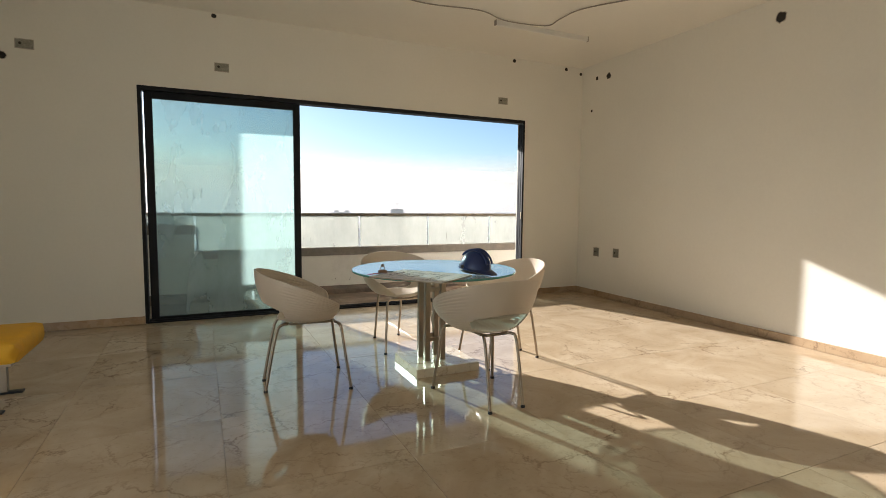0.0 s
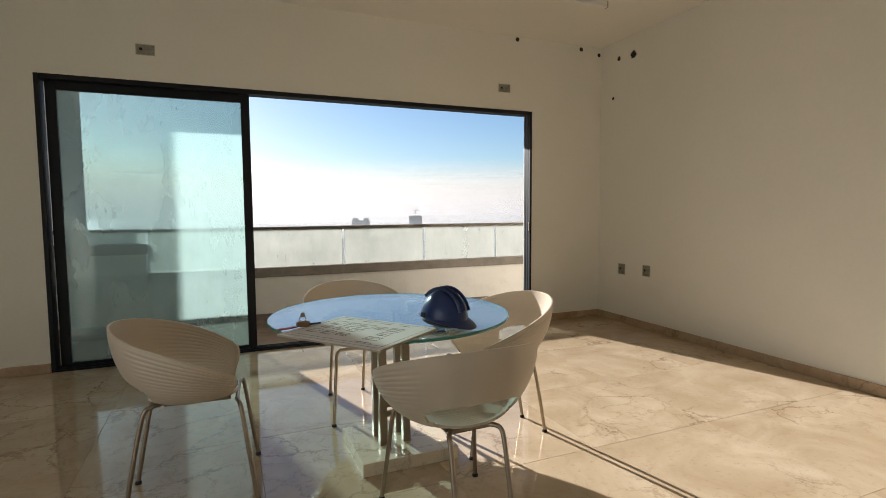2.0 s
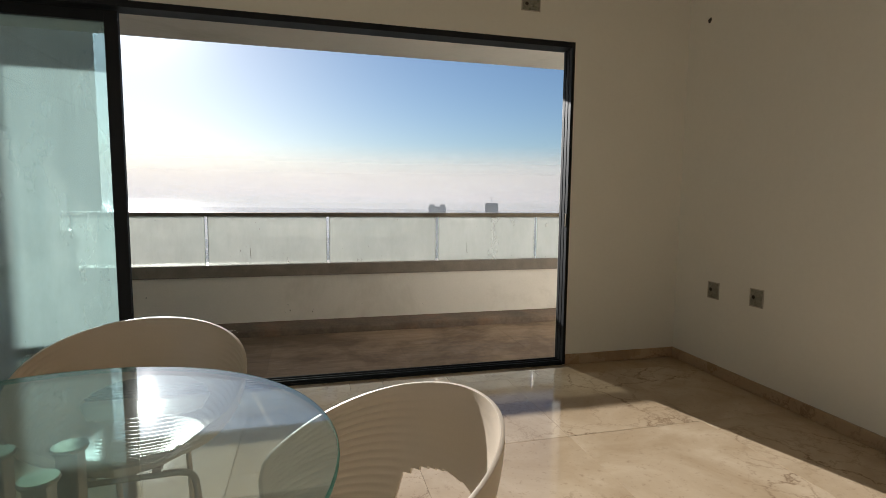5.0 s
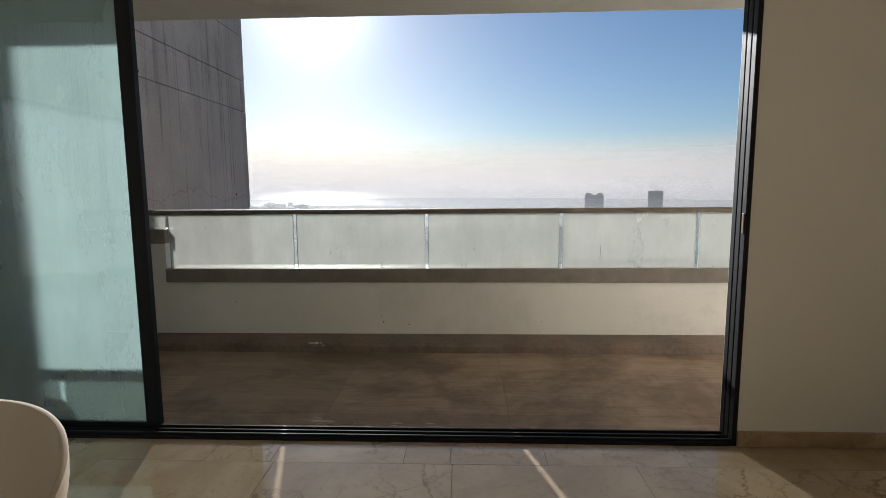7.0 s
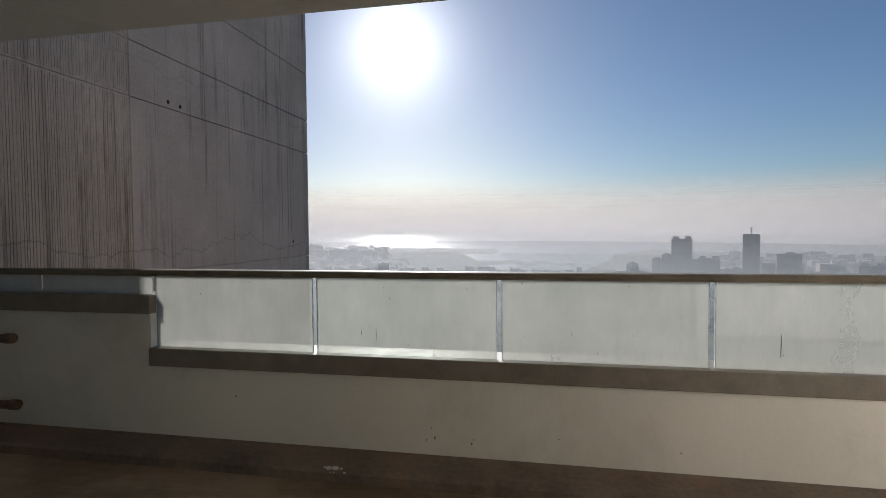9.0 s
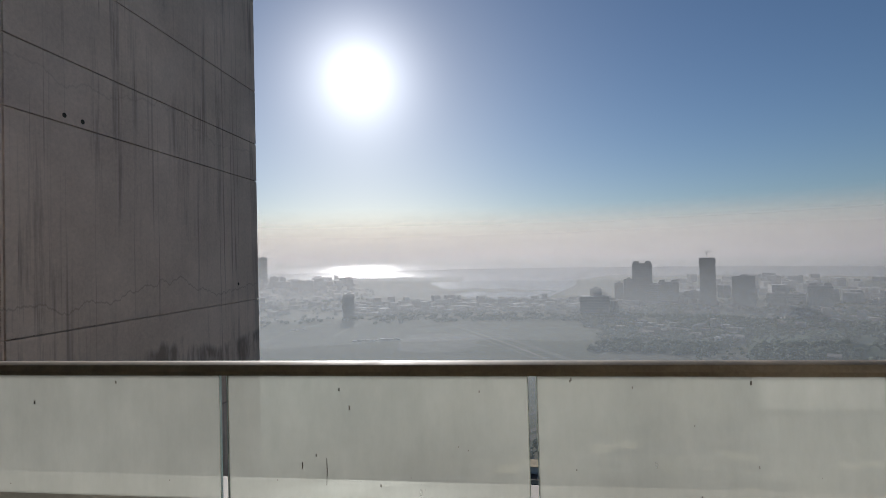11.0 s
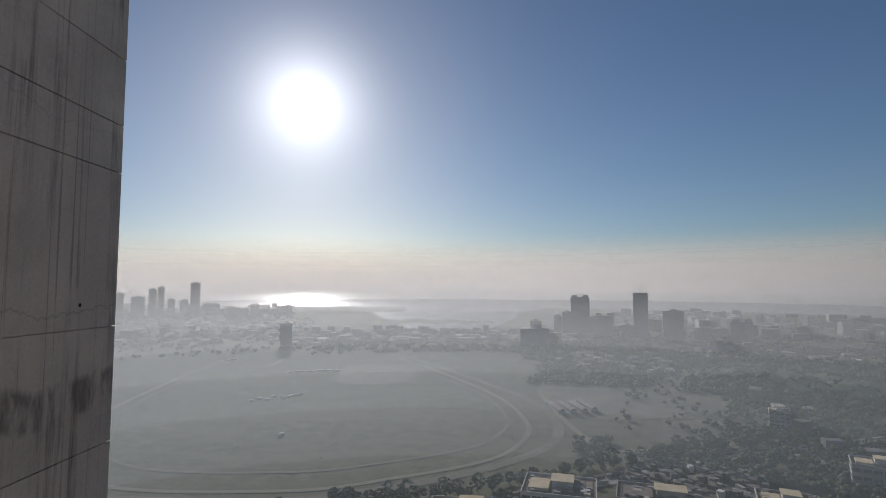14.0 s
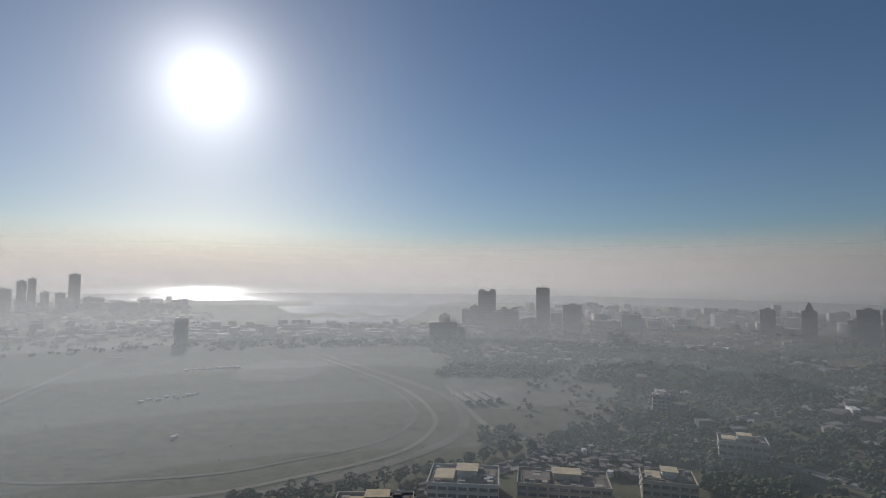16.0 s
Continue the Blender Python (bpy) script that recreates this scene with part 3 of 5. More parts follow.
# ---- table ----
TX, TY, TZ = 1.995, -2.354, 0.727
table = thing("round_table", "round glass table on four steel columns and a marble slab", "table", pose(TX, TY, 0))
part("slab", bx(-0.19, 0.29, -0.155, 0.29, 0.0, 0.062, 0.004), M_SLAB, table, "veined cream marble base slab")
for dx, dy in ((-0.015, 0.055), (0.105, 0.055), (-0.015, 0.175), (0.105, 0.175)):
    part("column", bx(-0.03 + dx - 0.019, -0.03 + dx + 0.019, -0.04 + dy - 0.019, -0.04 + dy + 0.019, 0.062, TZ - 0.022, 0.003), M_STEEL, table)
    part("pad", lathe(bmesh.new(), [(0.03, TZ - 0.022), (0.032, TZ - 0.017), (0.03, TZ - 0.0125)], 16, pose(-0.03 + dx, -0.04 + dy, 0)), M_STEEL, table)
for z in (0.56, 0.20):
    part("clamp", bx(0.015 - 0.041, 0.015 + 0.041, 0.015 - 0.008, 0.015 + 0.008, z, z + 0.03, 0.002), M_STEEL, table)
    part("clamp", bx(0.015 - 0.041, 0.015 + 0.041, 0.135 - 0.008, 0.135 + 0.008, z, z + 0.03, 0.002), M_STEEL, table)
R = 0.576
part("tabletop", lathe(bmesh.new(), [(0.0, TZ - 0.012), (R - 0.004, TZ - 0.012), (R - 0.004, TZ), (0.0, TZ)], 96), M_TABLE, table, "clear greenish glass top")
e = bmesh.new()
pr = [(R - 0.0035, TZ - 0.0125), (R, TZ - 0.009), (R, TZ - 0.003), (R - 0.0035, TZ + 0.0005)]
rings = [[e.verts.new((q * math.cos(i * math.tau / 96), q * math.sin(i * math.tau / 96), z)) for i in range(96)] for q, z in pr]
for a, b in zip(rings, rings[1:]):
    for i in range(96):
        e.faces.new((a[i], a[(i + 1) % 96], b[(i + 1) % 96], b[i]))
smooth(part("glass_edge", e, M_TABLEEDGE, table, "polished green glass edge"), 60)

# ---- things on the table ----
BM = pose(1.7465, -2.72, TZ + 0.001, 0, 0, -53) @ Matrix.Diagonal((0.99, 1.015, 1, 1))
board = thing("drawing_board", "thin board with a printed floor plan on the glass table", "board", BM)
part("sheet", bx(-0.255, 0.255, -0.195, 0.195, 0.007, 0.009), M_BOARD, board)
part("backing", bx(-0.257, 0.257, -0.197, 0.197, 0.0, 0.0068, 0.001), M_BOARDEDGE, board)
ink = bmesh.new()


def stroke(x0, y0, x1, y1, t=0.0016):
    if abs(x1 - x0) > abs(y1 - y0):
        box(ink, x0, x1, y0 - t / 2, y0 + t / 2, 0.0091, 0.0095)
    else:
        box(ink, x0 - t / 2, x0 + t / 2, y0, y1, 0.0091, 0.0095)


for a, b, c, d in ((-0.235, -0.175, 0.235, -0.175), (-0.235, 0.175, 0.235, 0.175), (-0.235, -0.175, -0.235, 0.175), (0.235, -0.175, 0.235, 0.175), (-0.235, -0.15, 0.235, -0.15)):
    stroke(a, b, c, d)
rnd = random.Random(7)
for i in range(5):
    for j in range(3):
        cx, cy = -0.17 + 0.075 * i, -0.075 + 0.075 * j
        if rnd.random() < 0.12:
            continue
        wx, wy = rnd.uniform(0.02, 0.034), rnd.uniform(0.018, 0.032)
        stroke(cx - wx, cy - wy, cx + wx, cy - wy, 0.003)
        stroke(cx - wx, cy + wy, cx + wx, cy + wy, 0.003)
        stroke(cx - wx, cy - wy, cx - wx, cy + wy, 0.003)
        stroke(cx + wx, cy - wy, cx + wx, cy + wy, 0.002)
        for n in range(3):
            q = rnd.uniform(-0.8, 0.8)
            stroke(cx - wx * 0.8, cy + wy * q, cx + wx * rnd.uniform(0, 0.8), cy + wy * q, 0.002)
for n in range(7):
    stroke(0.09 + 0.012 * n, -0.135, 0.098 + 0.012 * n, -0.135, 0.006)
for n in range(4):
    stroke(-0.2 + 0.1 * n, 0.15, -0.15 + 0.1 * n, 0.15, 0.005)
part("line_drawing", ink, M_INK, board, "dark printed floor plan lines")

hat = thing("safety_helmet", "dark blue plastic safety helmet lying on the glass table", "helmet", pose(2.118, -2.73, TZ + 0.012, 0, 0, -62) @ Matrix.Rotation(radians(5), 4, "Y") @ Matrix.Diagonal((0.96, 0.96, 1.1, 1)))
h = bmesh.new()
rows = []
NT = 48
for j in range(15):
    q = j / 14 * math.pi / 2
    row = []
    for i in range(NT):
        t = i * math.tau / NT
        rx, ry = 0.112, 0.094
        ridge = 1 + 0.035 * max(0, 1 - abs(math.sin(t) * math.cos(q) * 3.4)) * (1 if abs(math.cos(q)) > 0 else 0) * math.cos(q * 0.6)
        row.append(h.verts.new((rx * math.cos(t) * math.cos(q) * ridge, ry * math.sin(t) * math.cos(q) * ridge, 0.024 + 0.108 * math.sin(q) * ridge)))
    rows.append(row)
for a, b in zip(rows, rows[1:]):
    for i in range(NT):
        h.faces.new((a[i], a[(i + 1) % NT], b[(i + 1) % NT], b[i]))
h.faces.new(rows[-1])
h.faces.new(rows[0][::-1])
smooth(part("shell", h, M_HELMET, hat), 70)
rim = bmesh.new()
inner, outer, low = [], [], []
for i in range(NT):
    t = i * math.tau / NT
    front = max(0.0, math.cos(t)) ** 1.5
    ex = 0.008 + 0.046 * front
    inner.append(rim.verts.new((0.110 * math.cos(t), 0.092 * math.sin(t), 0.030)))
    outer.append(rim.verts.new(((0.112 + ex) * math.cos(t), (0.094 + 0.010 + 0.012 * front) * math.sin(t), 0.026 - 0.020 * front)))
    low.append(rim.verts.new((0.108 * math.cos(t), 0.090 * math.sin(t), 0.016 - 0.010 * front)))
for i in range(NT):
    k2 = (i + 1) % NT
    rim.faces.new((inner[i], inner[k2], outer[k2], outer[i]))
    rim.faces.new((outer[i], outer[k2], low[k2], low[i]))
smooth(part("peak", rim, M_HELMET, hat), 60)
for yy in (-0.035, 0.0, 0.035):
    pts = [(0.116 * math.cos(q), yy * (1 - 0.15 * math.sin(q)), 0.026 + 0.1115 * math.sin(q)) for q in [0.35 + 2.1 * i / 14 for i in range(15)]]
    smooth(part("ridge", tube(bmesh.new(), pts, 0.007, 8), M_HELMET, hat))
band = bmesh.new()
pts = [(0.098 * math.cos(t), 0.08 * math.sin(t), 0.0125) for t in [i * math.tau / 32 for i in range(32)]]
tube(band, pts, 0.011, 8, closed=True)
smooth(part("headband", band, M_DARK, hat, "dark inner headband"))
part("ratchet", lathe(bmesh.new(), [(0.016, 0), (0.018, 0.004), (0.016, 0.014)], 14, pose(-0.112, 0, 0.022, 0, -90, 0)), M_DARK, hat, "dark adjusting knob")
part("slot", bx(-0.05, -0.03, -0.106, -0.096, 0.03, 0.048, 0.002), M_DARK, hat)

keys = thing("key_bunch", "bunch of keys with brown fob and red strap on board", "keys", pose(1.549, -2.548, TZ + 0.0105, 0, 0, -10))
part("fob", bx(-0.028, 0.028, -0.017, 0.017, 0, 0.022, 0.008), M_TAN, keys, "brown leather fob")
part("strap", bx(-0.012, 0.012, -0.075, 0.0, 0.0, 0.004, 0.001, pose(-0.03, -0.012, 0, 0, 0, -62)), M_RED, keys, "red strap")
smooth(part("ring", tube(bmesh.new(), [(0.013 * math.cos(i * math.tau / 20), 0, 0.034 + 0.013 * math.sin(i * math.tau / 20)) for i in range(20)], 0.002, 6, closed=True), M_STEEL, keys))
smooth(part("key_head", lathe(bmesh.new(), [(0.0, -0.004), (0.010, -0.004), (0.010, 0.004), (0.0, 0.004)], 14, pose(0.0, 0.0, 0.05, 90, 0, 0)), M_STEEL, keys))
part("key", bx(0.02, 0.078, -0.004, 0.004, 0.004, 0.010, 0.001, pose(0, 0, 0, 0, 0, 22)), M_DARK, keys, "black car key")

# ---- bench at the side ----
bench = thing("bench", "yellow upholstered bench on flat steel legs", "bench", pose(-0.725, -1.9, 0))
smooth(part("seat", bx(-0.33, 0.33, -0.38, 0.20, 0.30, 0.425, 0.045), M_YELLOW, bench, "yellow upholstered seat"), 60)
part("base_frame", bx(-0.28, 0.28, -0.30, 0.17, 0.275, 0.30, 0.004), M_STEEL, bench)
for y in (-0.23, 0.14):
    lg = part("leg", bx(-0.22, -0.18, y - 0.02, y + 0.02, 0.012, 0.275, 0.003), M_STEEL, bench)
    part("leg", bx(0.10, 0.14, y - 0.02, y + 0.02, 0.012, 0.275, 0.003), M_STEEL, bench)
    part("foot_bar", bx(-0.24, 0.215, y - 0.025, y + 0.025, 0.0, 0.012, 0.003), M_DARK, bench, "dark flat foot bar")


# ---- holes, boxes and fittings on the walls ----
def wall_hole(m, r):
    o = thing("cable_hole", "small hole in the plaster, its depth painted as a dark disc", "hole", m, "holes under the ceiling")
    edge = bmesh.new()
    ra = random.Random(int(r * 1e4) + int(m.translation.x * 100))
    lip = [r * ra.uniform(0.92, 1.2) for _ in range(14)]
    a = [edge.verts.new((lip[i] * 1.12 * math.cos(i * math.tau / 14), lip[i] * 1.12 * math.sin(i * math.tau / 14), 0.0005)) for i in range(14)]
    b = [edge.verts.new((lip[i] * 1.04 * math.cos(i * math.tau / 14), lip[i] * 1.04 * math.sin(i * math.tau / 14), 0.003)) for i in range(14)]
    c = [edge.verts.new((lip[i] * 0.93 * math.cos(i * math.tau / 14), lip[i] * 0.93 * math.sin(i * math.tau / 14), 0.0015)) for i in range(14)]
    for q, s in ((a, b), (b, c)):
        for i in range(14):
            edge.faces.new((q[i], q[(i + 1) % 14], s[(i + 1) % 14], s[i]))
    part("lip", edge, M_CHIP, o, "chipped plaster lip")
    # Shallow disc whose dark colour replaces the shade of a real hole.
    inside = bmesh.new()
    d = [inside.verts.new((lip[i] * math.cos(i * math.tau / 14), lip[i] * math.sin(i * math.tau / 14), 0.0012)) for i in range(14)]
    g = [inside.verts.new((lip[i] * 0.8 * math.cos(i * math.tau / 14), lip[i] * 0.8 * math.sin(i * math.tau / 14), 0.0006)) for i in range(14)]
    for i in range(14):
        inside.faces.new((d[i], d[(i + 1) % 14], g[(i + 1) % 14], g[i]))
    inside.faces.new(g)
    part("bore", inside, M_HOLE, o)


def on_north(x, z):
    return pose(x, 0, z, 90, 0, 0)


def on_east(y, z):
    return EAST @ pose(0, y, z, 90, 0, -90)


for x, z, r in ((0.675, 2.984, 0.021), (4.126, 2.983, 0.021), (4.935, 2.973, 0.022), (5.178, 2.937, 0.02), (-0.986, 2.404, 0.032)):
    wall_hole(on_north(x, z), r)
for y, z, r in ((-0.285, 2.826, 0.022), (-0.505, 2.812, 0.036), (-0.203, 2.425, 0.016), (-2.68, 2.84, 0.043)):
    wall_hole(on_east(y, z), r)


def open_box(m, wdt, hgt, grey, label, cat):
    o = thing("junction_box", label, cat, m)
    fr = bmesh.new()
    t = 0.006
    for a in ((-wdt / 2, wdt / 2, hgt / 2 - t, hgt / 2), (-wdt / 2, wdt / 2, -hgt / 2, -hgt / 2 + t), (-wdt / 2, -wdt / 2 + t, -hgt / 2 + t, hgt / 2 - t), (wdt / 2 - t, wdt / 2, -hgt / 2 + t, hgt / 2 - t)):
        box(fr, a[0], a[1], a[2], a[3], -0.03, 0.004)
    part("rim", fr, M_CHIP, o, "ragged plaster rim")
    part("back_plate", bx(-wdt / 2 + t, wdt / 2 - t, -hgt / 2 + t, hgt / 2 - t, 0.0004, 0.0014), grey, o)
    part("knockout", lathe(bmesh.new(), [(0.0, 0.0015), (0.011, 0.0015), (0.012, 0.004), (0.0, 0.0045)], 12, pose(-wdt * 0.22, 0.004, 0)), M_HOLE, o)
    part("lug", bx(wdt * 0.12, wdt * 0.3, -0.012, 0.002, 0.0014, 0.009, 0.002), M_GALV, o)
    part("lug", bx(-wdt * 0.1, wdt * 0.02, -hgt * 0.4, -hgt * 0.25, 0.0014, 0.007, 0.002), M_GALV, o)


for x, z in ((0.736, 2.501), (3.971, 2.475), (-0.824, 2.515)):
    open_box(on_north(x, z), 0.135, 0.085, M_GALV, "empty recessed switch box in the plaster above the door", "switch box")
for y, z in ((-0.388, 0.580), (-0.752, 0.595)):
    open_box(on_east(y, z), 0.105, 0.115, M_GALV, "empty galvanised socket box sunk in the wall", "socket box")

batten = thing("batten_light", "slim white batten light on the ceiling, switched off", "lamp", pose(3.80, -1.06, HC))
part("housing", bx(-0.58, 0.58, -0.012, 0.012, -0.03, -0.0, 0.003), M_WHITE, batten)
part("diffuser", bx(-0.575, 0.575, -0.016, 0.016, -0.052, -0.03, 0.008), M_WHITE, batten)
for x in (-0.585, 0.575):
    part("end_cap", bx(x, x + 0.01, -0.017, 0.017, -0.053, -0.0, 0.002), M_CABLE, batten)
cable = thing("ceiling_cable", "loose grey cable tacked along the ceiling to the light", "cable")
smooth(part("cable", tube(bmesh.new(), spline([(1.2, -1.06, HC - 0.006), (1.95, -1.19, HC - 0.006), (2.45, -1.17, HC - 0.012), (2.95, -1.225, HC - 0.006), (3.3, -1.12, HC - 0.014), (3.75, -1.16, HC - 0.007), (3.74, -1.4, HC - 0.02), (3.76, -1.62, HC - 0.01), (3.86, -1.83, HC - 0.008), (4.12, -2.2, HC - 0.008)], 8), 0.006, 8), M_CABLE, cable))

# ---- pipe stubs in the balcony's side wall ----
for z, ln in ((0.56, 0.86), (0.11, 0.88)):
    p = thing("pipe_stub", "rusty cement-caked pipe stub sticking out of the balcony wall", "pipe", pose(BX0, 1.9, z))
    smooth(part("pipe", tube(bmesh.new(), [(-0.02, -0.02, -0.02), (ln * 0.5, 0.0, 0.0), (ln, 0.03, 0.01)], 0.028, 12), M_RUST, p))
    smooth(part("collar", tube(bmesh.new(), [(ln - 0.05, 0.027, 0.009), (ln + 0.01, 0.031, 0.01)], 0.034, 12), M_RUST, p))

# ---- lime marks on the balcony ----
spill = structure(thing("trim_lime_marks", "small white lime splashes on the balcony kerb", "stain"))
rl = random.Random(3)
for i in range(12):
    x, y = 1.792 + rl.gauss(0, 0.035), 1.79 + rl.uniform(-0.004, 0.03)
    z = -0.074 if y > 1.802 else -0.088
    part("splash", lathe(bmesh.new(), [(0.014 * rl.uniform(0.4, 1.2), 0), (0.008, 0.003), (0.001, 0.004)], 8, pose(x, y, z, 25, 0, 0)), M_WHITEWASH, spill)
for i in range(26):
    x, y, q = rl.uniform(2.15, 2.95), rl.gauss(0.42, 0.05), rl.uniform(0.006, 0.03)
    part("splash", lathe(bmesh.new(), [(q, 0), (q * 0.8, 0.0015), (q * 0.2, 0.002)], 7, pose(x, y, BZ + 0.0006) @ Matrix.Diagonal((rl.uniform(1, 3), 0.5, 1, 1))), M_WHITEWASH, spill)

marks = structure(thing("trim_dirt_marks", "small dark dirt marks on the painted parapet", "stain"))
for x, z, ln in ((1.03, 0.225, 0.012), (2.28, 0.03, 0.012), (2.33, 0.045, 0.02), (2.55, 0.025, 0.016), (2.56, 0.05, 0.006), (3.05, 0.085, 0.006), (3.7, 0.055, 0.008), (2.31, 0.105, 0.01)):
    q = rl.uniform(0.003, 0.006)
    part("mark", lathe(bmesh.new(), [(q, 0), (q * 0.7, 0.001), (q * 0.2, 0.0015)], 7, pose(x, 2.0428, z, 90, 0, 0) @ Matrix.Diagonal((1, ln / q / 2, 1, 1))), M_DIRT, marks)
for x, z, ln in ((1.963, 0.635, 0.10), (1.87, 0.655, 0.03), (4.19, 0.655, 0.12)):
    part("drip_mark", tube(bmesh.new(), [(x, 2.0648, z - ln / 2), (x + 0.003, 2.0648, z), (x + 0.002, 2.0648, z + ln / 2)], 0.0018, 6, [0.0008, 0.0022, 0.0012]), M_DIRT, bpy.data.objects["glass_railing"], "thin dried drip on the glass")

# ---- floor tiles of the room ----
def tile_mesh(name, wdt, dep, material, h=0.014):
    bm = bmesh.new()
    g, c = 0.0007, 0.0006
    x, y = wdt / 2 - g, dep / 2 - g
    lo = [bm.verts.new((sx * x, sy * y, -h)) for sx, sy in ((-1, -1), (1, -1), (1, 1), (-1, 1))]
    md = [bm.verts.new((sx * x, sy * y, -c)) for sx, sy in ((-1, -1), (1, -1), (1, 1), (-1, 1))]
    up = [bm.verts.new((sx * (x - c), sy * (y - c), 0)) for sx, sy in ((-1, -1), (1, -1), (1, 1), (-1, 1))]
    for a, b in ((lo, md), (md, up)):
        for i in range(4):
            bm.faces.new((a[i], a[(i + 1) % 4], b[(i + 1) % 4], b[i]))
    bm.faces.new(up)
    me = bpy.data.meshes.new(name)
    bm.to_mesh(me)
    bm.free()
    me.materials.append(material)
    return me


def lay(name, xs, ys, material, z, parent):
    store = {}
    for x0, x1 in zip(xs, xs[1:]):
        for y0, y1 in zip(ys, ys[1:]):
            key = (round(x1 - x0, 3), round(y1 - y0, 3))
            if key not in store:
                store[key] = tile_mesh(name, *key, material)
            o = new(name, store[key])
            o.parent = parent
            o.location = ((x0 + x1) / 2, (y0 + y1) / 2, z + random.uniform(-0.0004, 0.0004))


def cuts(start, step, lo, hi):
    a = start - math.ceil((start - lo) / step) * step
    out = [lo]
    while a < hi - 0.05:
        if a > lo + 0.05:
            out.append(a)
        a += step
    return out + [hi]


lay("floor_tile", cuts(0.58, 0.80, XL, XR), cuts(-0.23, 0.82, YB, -0.22)[:-1] + [-0.20], M_TILE, 0.0, floor)
lay("threshold_tile", [XL, -1.2, -0.6, 0.0, 0.62, 1.24, 1.86, 2.16, 2.76, 2.97, 3.40, 4.02, DW, 4.98, XR], [-0.20, -0.005], M_TILE, 0.0, floor)
lay("balcony_tile", cuts(3.30, 1.10, BX0, BX1), cuts(0.62, 0.60, 0.165, 1.80), M_PLANK, BZ, bpy.data.objects["balcony_floor"])

# ---- the city far below ----
FIRST_FAR = len(scene.objects)
GZ = -108.0
EYE = Vector((3.0, 2.0, 1.3))


def far(az, d, z=0.0):
    """A place at that bearing from the balcony and that many metres away, z above the far ground."""
    return Vector((EYE.x + d * math.sin(radians(az)), EYE.y + d * math.cos(radians(az)), GZ + z))


m, nt, b, _ = nodes_of("dry_grass")
gp = position(nt)
tuft = noise_tex(nt, gp, 0.11, 7, 0.75, 0.4)
swath = noise_tex(nt, scaled(nt, gp, (0.5, 1.6, 1.0)), 0.02, 6, 0.7, 0.8)
gc = ramp(nt, tuft, [(0.3, (0.050, 0.052, 0.028)), (0.52, (0.092, 0.088, 0.050)), (0.75, (0.15, 0.132, 0.085))])
gc = mixc(nt, ramp(nt, swath, [(0.42, (0, 0, 0)), (0.66, (0.75, 0.75, 0.75))]), gc, (0.115, 0.105, 0.065))
nt.links.new(gc, b.inputs["Base Color"])
b.inputs["Roughness"].default_value = 0.95
b.inputs["Specular IOR Level"].default_value = 0.1
M_GRASS = m
M_SAND = plain("sand_track", (0.165, 0.145, 0.105), 0.95, var=0.2, scale=0.03, fine=0.5, bump_s=0, spec=0.1)
M_ROAD = plain("far_road", (0.22, 0.21, 0.19), 0.9, var=0.2, scale=0.05, fine=0.6, bump_s=0, spec=0.2)
M_SOIL = plain("bare_soil", (0.125, 0.112, 0.082), 0.95, var=0.35, scale=0.03, fine=0.4, bump_s=0, spec=0.1)
M_LEAF = plain("tree_leaves", (0.05, 0.065, 0.03), 0.9, var=0.5, scale=0.2, fine=1.5, bump_s=0, spec=0.15)
M_BARK = plain("bark", (0.12, 0.09, 0.06), 0.95, var=0.3, scale=1.5, fine=6, bump_s=0)
M_TOWER = plain("weathered_facade", (0.27, 0.255, 0.24), 0.85, var=0.2, scale=0.05, fine=0.6, bump_s=0)
M_TOWERDK = plain("raw_concrete_tower", (0.17, 0.165, 0.16), 0.9, var=0.2, scale=0.05, fine=0.6, bump_s=0)
M_PALE = plain("pale_facade", (0.46, 0.43, 0.38), 0.85, var=0.25, scale=0.12, fine=0.9, bump_s=0, stain=(0.27, 0.23, 0.19), spec=0.15)
# Tan with the warm sunlight on the roof tops put into the colour.
M_SUNNY = plain("sunlit_tan_roof", (0.47, 0.38, 0.25), 0.9, var=0.25, scale=0.2, fine=1.2, bump_s=0, spec=0.1)
M_TAN2 = plain("tan_facade", (0.29, 0.245, 0.19), 0.85, var=0.25, scale=0.08, fine=0.9, bump_s=0)
M_ROOF = plain("roof_slab", (0.15, 0.12, 0.10), 0.9, var=0.5, scale=0.25, fine=1.6, bump_s=0, stain=(0.25, 0.20, 0.16), spec=0.12)
M_TIN = plain("tin_roof", (0.28, 0.265, 0.25), 0.7, 0.0, var=0.4, scale=0.15, fine=1.0, bump_s=0, spec=0.25)
M_PANE = plain("dark_window", (0.05, 0.055, 0.06), 0.2, var=0.2, scale=0.3, bump_s=0)
m, nt, b, _ = nodes_of("sea_water")
b.inputs["Base Color"].default_value = (0.05, 0.07, 0.08, 1)
b.inputs["Roughness"].default_value = 0.31
bump(nt, b, noise_tex(nt, position(nt), 0.02, 3), 0.12, 2.0)
M_SEA = m

g = bmesh.new()
bmesh.ops.create_grid(g, x_segments=60, y_segments=60, size=4700)
for q in g.verts:
    q.co.z = GZ
structure(part("ground", g, M_GRASS), "dry green open land far below", "ground")


